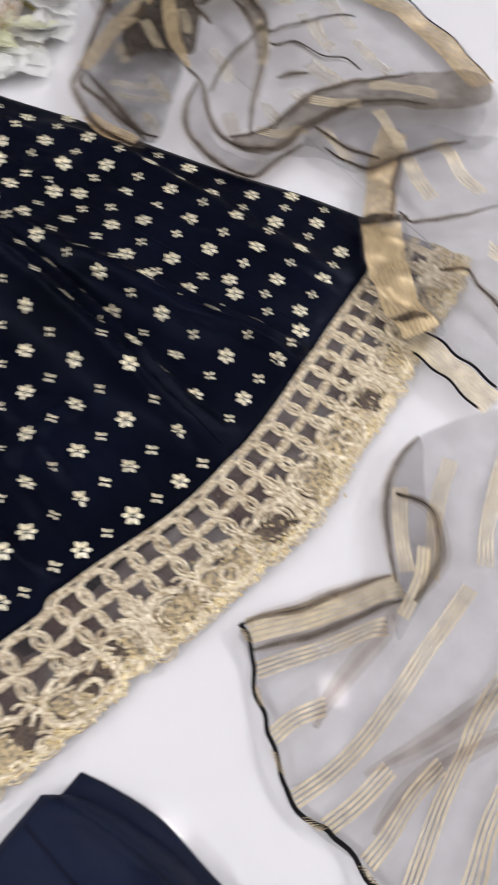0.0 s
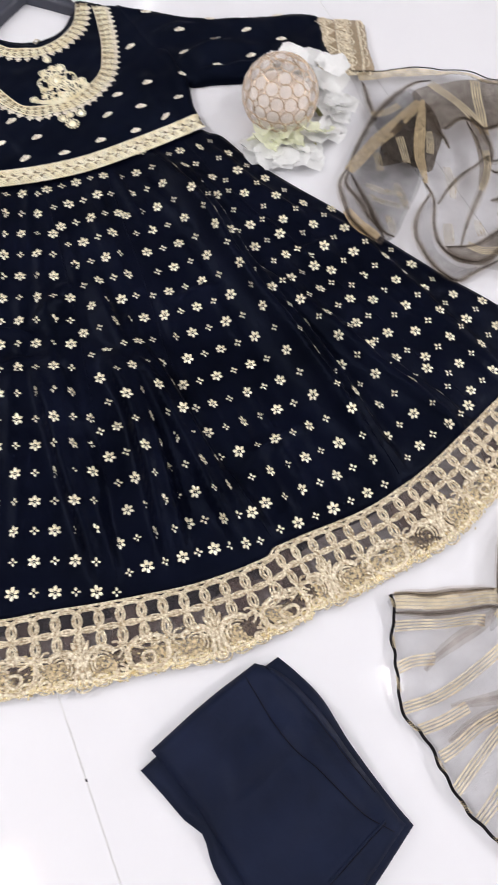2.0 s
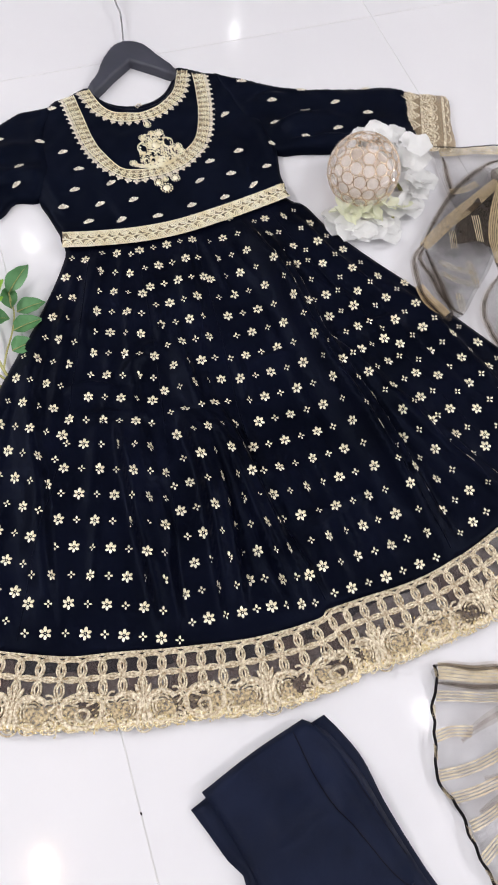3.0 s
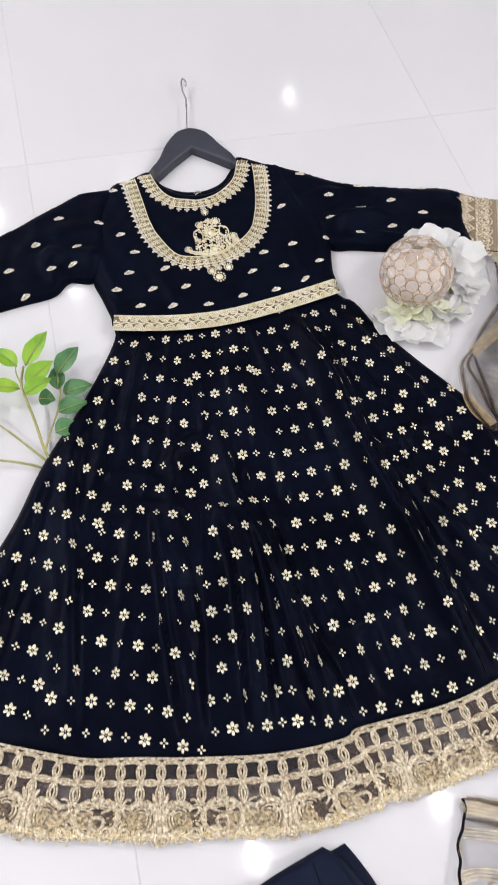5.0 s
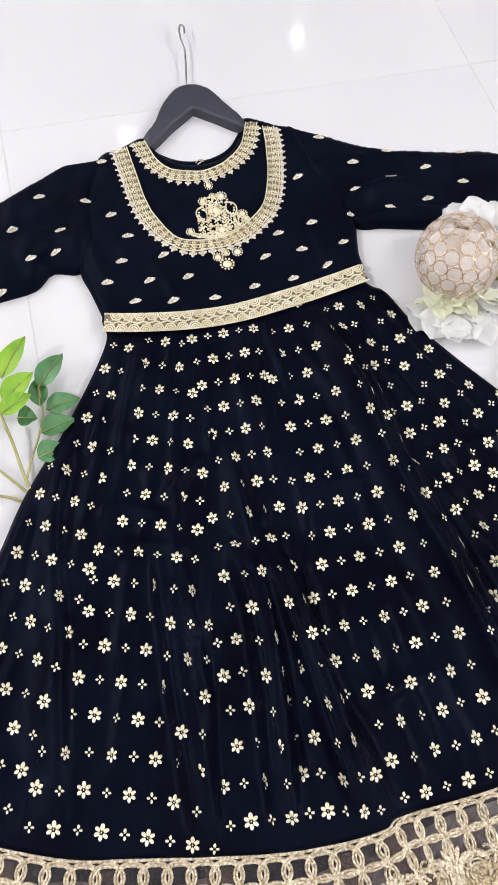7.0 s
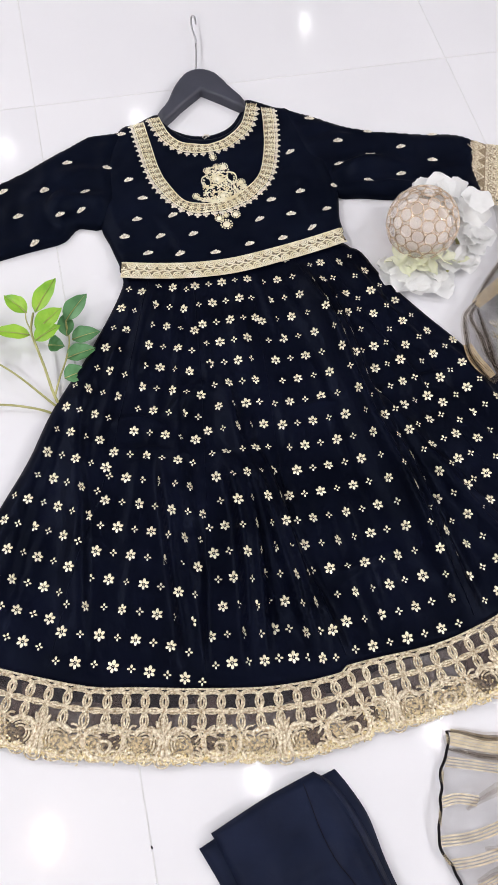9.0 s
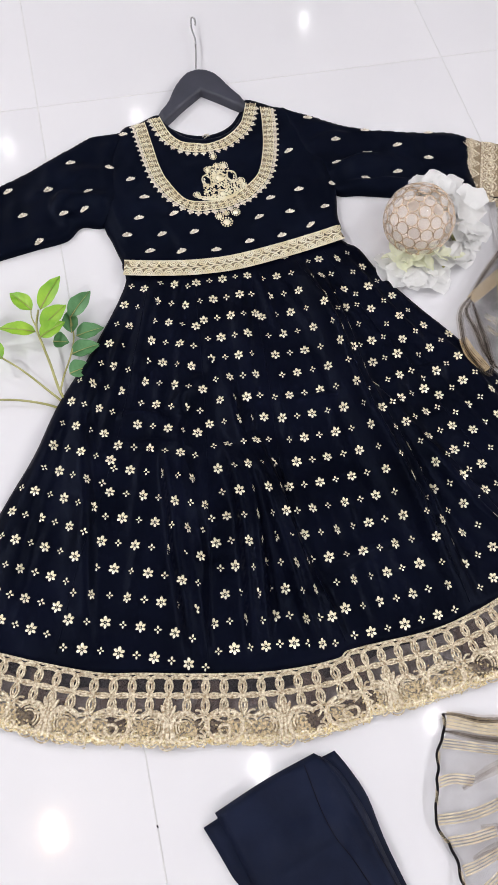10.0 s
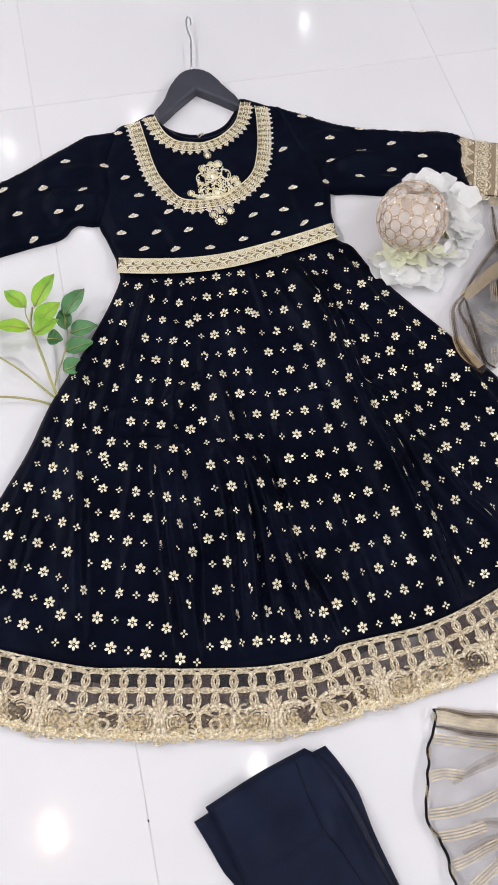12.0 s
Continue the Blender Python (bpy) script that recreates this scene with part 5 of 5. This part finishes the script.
# dark edges and creases, their soft shade laid on as ribbons
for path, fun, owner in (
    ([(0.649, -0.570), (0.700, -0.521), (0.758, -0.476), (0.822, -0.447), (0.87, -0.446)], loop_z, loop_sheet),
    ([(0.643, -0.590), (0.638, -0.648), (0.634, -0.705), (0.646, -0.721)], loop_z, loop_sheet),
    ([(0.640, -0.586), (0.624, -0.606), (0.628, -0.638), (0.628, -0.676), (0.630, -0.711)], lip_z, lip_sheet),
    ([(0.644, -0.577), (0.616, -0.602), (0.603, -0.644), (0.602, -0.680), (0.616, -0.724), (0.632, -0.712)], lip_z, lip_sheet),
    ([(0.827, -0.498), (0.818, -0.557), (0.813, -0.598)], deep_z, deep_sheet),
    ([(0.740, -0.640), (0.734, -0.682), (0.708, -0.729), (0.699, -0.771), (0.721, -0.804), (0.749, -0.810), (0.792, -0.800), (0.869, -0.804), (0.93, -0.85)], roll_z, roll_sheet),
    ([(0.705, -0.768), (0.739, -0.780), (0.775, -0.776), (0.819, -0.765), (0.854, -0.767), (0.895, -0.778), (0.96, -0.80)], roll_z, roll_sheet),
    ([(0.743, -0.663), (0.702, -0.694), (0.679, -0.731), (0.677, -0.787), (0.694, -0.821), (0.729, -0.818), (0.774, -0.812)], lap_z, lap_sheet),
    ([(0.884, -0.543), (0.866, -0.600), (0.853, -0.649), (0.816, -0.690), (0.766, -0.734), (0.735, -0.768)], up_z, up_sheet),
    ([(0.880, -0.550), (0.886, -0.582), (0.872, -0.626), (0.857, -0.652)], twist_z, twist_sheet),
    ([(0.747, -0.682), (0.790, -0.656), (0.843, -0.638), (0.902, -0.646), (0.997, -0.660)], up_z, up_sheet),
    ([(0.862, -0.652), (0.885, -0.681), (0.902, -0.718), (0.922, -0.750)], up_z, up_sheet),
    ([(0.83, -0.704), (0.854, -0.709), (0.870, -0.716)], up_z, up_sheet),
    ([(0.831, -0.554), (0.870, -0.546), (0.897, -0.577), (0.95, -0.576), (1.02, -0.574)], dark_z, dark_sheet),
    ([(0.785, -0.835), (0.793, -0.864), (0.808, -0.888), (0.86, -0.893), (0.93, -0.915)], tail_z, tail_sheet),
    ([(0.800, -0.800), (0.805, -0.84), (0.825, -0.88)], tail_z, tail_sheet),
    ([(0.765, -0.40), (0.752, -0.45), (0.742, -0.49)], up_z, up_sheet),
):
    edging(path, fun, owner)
edging([(0.759, -0.373), (0.84, -0.392), (0.918, -0.420), (0.99, -0.468), (1.049, -0.533), (1.075, -0.61), (1.080, -0.69), (1.072, -0.765), (1.05, -0.85)], up_z, up_sheet, 0.0016, 0.0016, BLACK)

# ---- candle ball ----
ball = thing("candle_ball", "rose gold wire candle ball set with clear crystal rings", "candle holder", at=(0.590, -0.436, 0))
R, BH = 0.0575, 0.0605
bm = bmesh.new()
tube(bm, [(0.010 * math.cos(a), 0.010 * math.sin(a), 0.004) for a in np.linspace(0, 6.2832, 20, endpoint=False)], 0.004, 6, closed=True)
tube(bm, [(0.034 * math.cos(a), 0.034 * math.sin(a), 0.0045) for a in np.linspace(0, 6.2832, 32, endpoint=False)], 0.003, 8, closed=True)
part("foot_ring", bm, BRASS, ball)
bm = bmesh.new()
cup = [(0.0, 0.010), (0.022, 0.012), (0.034, 0.020), (0.042, 0.034), (0.046, 0.050), (0.0465, 0.066), (0.0440, 0.066), (0.0435, 0.050), (0.039, 0.036), (0.031, 0.025), (0.018, 0.018), (0.0, 0.016)]
rings = [[bm.verts.new((r * math.cos(6.2832 * k / 28), r * math.sin(6.2832 * k / 28), z)) for k in range(28)] for r, z in cup[1:-1]]
for a, b in zip(rings, rings[1:]):
    for k in range(28):
        bm.faces.new((a[k], a[(k + 1) % 28], b[(k + 1) % 28], b[k]))
bm.faces.new(rings[0][::-1])
bm.faces.new(rings[-1])
part("glass_cup", bm, FROST, ball, "frosted cream glass cup inside")
bm = bmesh.new()
tube(bm, [(0.0102 * math.cos(a), 0.0102 * math.sin(a), 0) for a in np.linspace(0, 6.2832, 18, endpoint=False)], 0.0009, 5, closed=True)
ring_me = mesh_of("wire_ring", bm, BRASS)
bm = bmesh.new()
bmesh.ops.create_icosphere(bm, subdivisions=2, radius=0.0094)
bmesh.ops.scale(bm, vec=(1, 1, 0.30), verts=bm.verts)
gem_me = mesh_of("crystal", bm, CRYSTAL, False)
lats = [0.20, 0.52, 0.84, 1.17, 1.50, 1.83, 2.16, 2.49, 2.78]
for j, a in enumerate(lats):
    count = max(4, int(6.2832 * R * math.sin(a) / 0.0204))
    for k in range(count):
        b = 6.2832 * (k + 0.5 * (j % 2)) / count
        n = Vector((math.sin(a) * math.cos(b), math.sin(a) * math.sin(b), math.cos(a)))
        m = Matrix.Translation(Vector((0, 0, BH)) + n * R) @ n.to_track_quat("Z", "Y").to_matrix().to_4x4()
        piece("wire_ring", ring_me, ball, m)
        if j > 1 or k % 2:
            piece("crystal", gem_me, ball, m)

# ---- white silk flowers round the ball ----
garland = thing("flower_garland", "white silk flower garland with pale green petals round the candle ball", "artificial flowers", at=(0.62, -0.43, 0))


def petal_mesh(name, material, size, cup_h, count, wide):
    bm = bmesh.new()
    for k in range(count):
        a = 6.2832 * k / count
        grid = {}
        for i in range(6):
            u = i / 5
            w = size * wide * math.sin(math.pi * min(0.98, 0.12 + 0.80 * u)) ** 0.8
            for j in range(5):
                v = (j - 2) / 2
                x = size * u * (1 - 0.12 * v * v * u)
                z = cup_h * (u ** 1.6) + 0.06 * size * v * v * u - 0.2 * cup_h * u ** 4 + 0.05 * size * math.sin(5 * v + 3 * u + k)
                y = w * v
                grid[i, j] = bm.verts.new((x * math.cos(a) - y * math.sin(a), x * math.sin(a) + y * math.cos(a), z))
        for i in range(5):
            for j in range(4):
                bm.faces.new((grid[i, j], grid[i + 1, j], grid[i + 1, j + 1], grid[i, j + 1]))
    return mesh_of(name, bm, material)


bloom_a = petal_mesh("blossom", PETAL, 0.027, 0.004, 4, 0.66)
bloom_b = petal_mesh("blossom", PETAL, 0.023, 0.005, 5, 0.60)
sepal = petal_mesh("green_petal", LIME, 0.026, 0.010, 3, 0.30)
grng = random.Random(21)
for k in range(46):
    a = grng.uniform(-2.75, 1.35) if k % 2 else grng.uniform(-0.7, 1.35)
    r = grng.uniform(0.055, 0.094) + (0.020 if -0.9 < a < 1.2 else 0.0) * grng.random()
    lift = grng.uniform(0.008, 0.020 if a < -0.7 else 0.035) + (0.045 * grng.random() if 0.0 < a < 1.35 else 0)
    x, y = -0.026 + r * math.cos(a), -0.006 + r * math.sin(a)
    m = Matrix.Translation((x, y, lift)) @ Euler((grng.uniform(-0.3, 0.3), grng.uniform(-0.3, 0.3), grng.uniform(0, 6.28))).to_matrix().to_4x4() @ Matrix.Scale(grng.uniform(0.8, 1.15), 4)
    piece("blossom", bloom_a if k % 2 else bloom_b, garland, m)
for k in range(8):
    a = grng.uniform(-2.6, -0.3)
    r = grng.uniform(0.052, 0.072)
    m = Matrix.Translation((-0.026 + r * math.cos(a), -0.006 + r * math.sin(a), grng.uniform(0.016, 0.036))) @ Euler((grng.uniform(-0.5, 0.5), grng.uniform(-0.5, 0.5), grng.uniform(0, 6.28))).to_matrix().to_4x4()
    piece("green_petal", sepal, garland, m)
bm = bmesh.new()
tube(bm, [(-0.026 + 0.072 * math.cos(a), -0.006 + 0.072 * math.sin(a), 0.006) for a in np.linspace(-2.8, 1.4, 40)], 0.0035, 6)
part("vine", bm, STEM, garland)

# ---- green leaf sprig ----
sprig = thing("leaf_sprig", "artificial green leaf sprig with yellow-green stems lying beside the dress", "artificial plant", at=(-0.03, -0.63, 0))


def leaf(x, y, z, tx, ty, tz, wide, material, curl=0.12):
    """A cupped leaf from its stalk to its tip, with a raised midrib."""
    a, b = Vector((x + 0.03, y + 0.63, z)), Vector((tx + 0.03, ty + 0.63, tz))
    d = b - a
    side = Vector((-d.y, d.x, 0)).normalized()
    bm = bmesh.new()
    rows = []
    n = 12
    for i in range(n + 1):
        u = i / n
        w = wide * math.sin(math.pi * u ** 0.78) ** 0.85 * (1 - 0.12 * u) + 0.0002
        row = []
        for j in range(-4, 5):
            v = j / 4
            p = a + d * u + side * w * v
            p.z += curl * d.length * (u * (1 - u) * 1.6) + abs(v) * w * 0.35 - (0.0012 if j == 0 else 0) + 0.0008 * math.sin(18 * u - 6 * abs(v))
            p.z = max(p.z, 0.002)
            row.append(bm.verts.new(p))
        rows.append(row)
    for r0, r1 in zip(rows, rows[1:]):
        for j in range(8):
            bm.faces.new((r0[j], r0[j + 1], r1[j + 1], r1[j]))
    blade = part("leaf", bm, material, sprig)
    bm = bmesh.new()
    tube(bm, [a + d * u + Vector((0, 0, curl * d.length * u * (1 - u) * 1.6 + 0.0006)) for u in np.linspace(0, 0.92, 9)], 0.0009, 5, 0.3)
    part("midrib", bm, STEM, blade)


for spec in (
    (-0.045, -0.476, 0.036, -0.006, -0.427, 0.048, 0.015, LEAF),
    (-0.058, -0.470, 0.030, -0.088, -0.436, 0.036, 0.014, LEAF),
    (-0.058, -0.507, 0.024, -0.112, -0.494, 0.030, 0.013, LEAF),
    (-0.046, -0.513, 0.040, -0.004, -0.482, 0.046, 0.017, LEAF),
    (-0.050, -0.532, 0.044, -0.010, -0.513, 0.046, 0.015, LEAF),
    (-0.002, -0.496, 0.030, 0.036, -0.456, 0.036, 0.016, LEAF_DARK),
    (-0.004, -0.520, 0.024, -0.002, -0.478, 0.026, 0.013, LEAF_DARK),
    (-0.034, -0.530, 0.024, -0.010, -0.535, 0.022, 0.015, LEAF_DARK),
    (0.002, -0.522, 0.016, 0.046, -0.512, 0.012, 0.016, LEAF_DARK),
    (-0.010, -0.552, 0.014, 0.036, -0.540, 0.010, 0.016, LEAF_DARK),
    (-0.018, -0.585, 0.012, 0.018, -0.575, 0.008, 0.017, LEAF_DARK),
    (-0.112, -0.55, 0.03, -0.135, -0.515, 0.034, 0.015, LEAF),
    (-0.135, -0.49, 0.02, -0.118, -0.455, 0.024, 0.012, LEAF_DARK),
):
    leaf(*spec)


def stalk(pts, r, taper=0.7):
    bm = bmesh.new()
    tube(bm, [(x + 0.03, y + 0.63, z) for x, y, z in spline(pts, 24)], r, 7, taper)
    part("stem", bm, STEM, sprig)


stalk([(-0.022, -0.650, 0.006), (-0.036, -0.612, 0.010), (-0.044, -0.565, 0.020), (-0.050, -0.535, 0.030), (-0.055, -0.505, 0.032), (-0.048, -0.476, 0.036)], 0.0024)
stalk([(-0.036, -0.612, 0.010), (-0.026, -0.585, 0.012), (-0.012, -0.555, 0.014), (-0.002, -0.525, 0.020), (-0.002, -0.496, 0.030)], 0.0016)
stalk([(-0.022, -0.645, 0.006), (-0.055, -0.605, 0.012), (-0.085, -0.570, 0.018), (-0.115, -0.545, 0.030)], 0.0020)
stalk([(-0.025, -0.650, 0.006), (-0.06, -0.628, 0.008), (-0.11, -0.612, 0.012), (-0.17, -0.605, 0.016)], 0.0020)
stalk([(-0.055, -0.505, 0.032), (-0.060, -0.485, 0.032), (-0.060, -0.470, 0.031)], 0.0012)

# ---- floor tiles, last ----
bm = box(bmesh.new(), 0.0009, 0.7991, 0.0009, 0.7991, -0.02, 0.0, 0.0004)
tile_me = mesh_of("tile", bm, TILE, False)
for i in range(-4, 5):
    for j in range(-5, 7):
        piece("tile", tile_me, floor, Matrix.Translation((0.8 * i, 0.8 * j, 0)))
# a dark speck in the joint
bm = bmesh.new()
dome(bm, 0.0, -1.23, -0.0006, 0.0012, 0.0022, 0.0016, 0.3)
part("speck", bm, BLACK, floor)
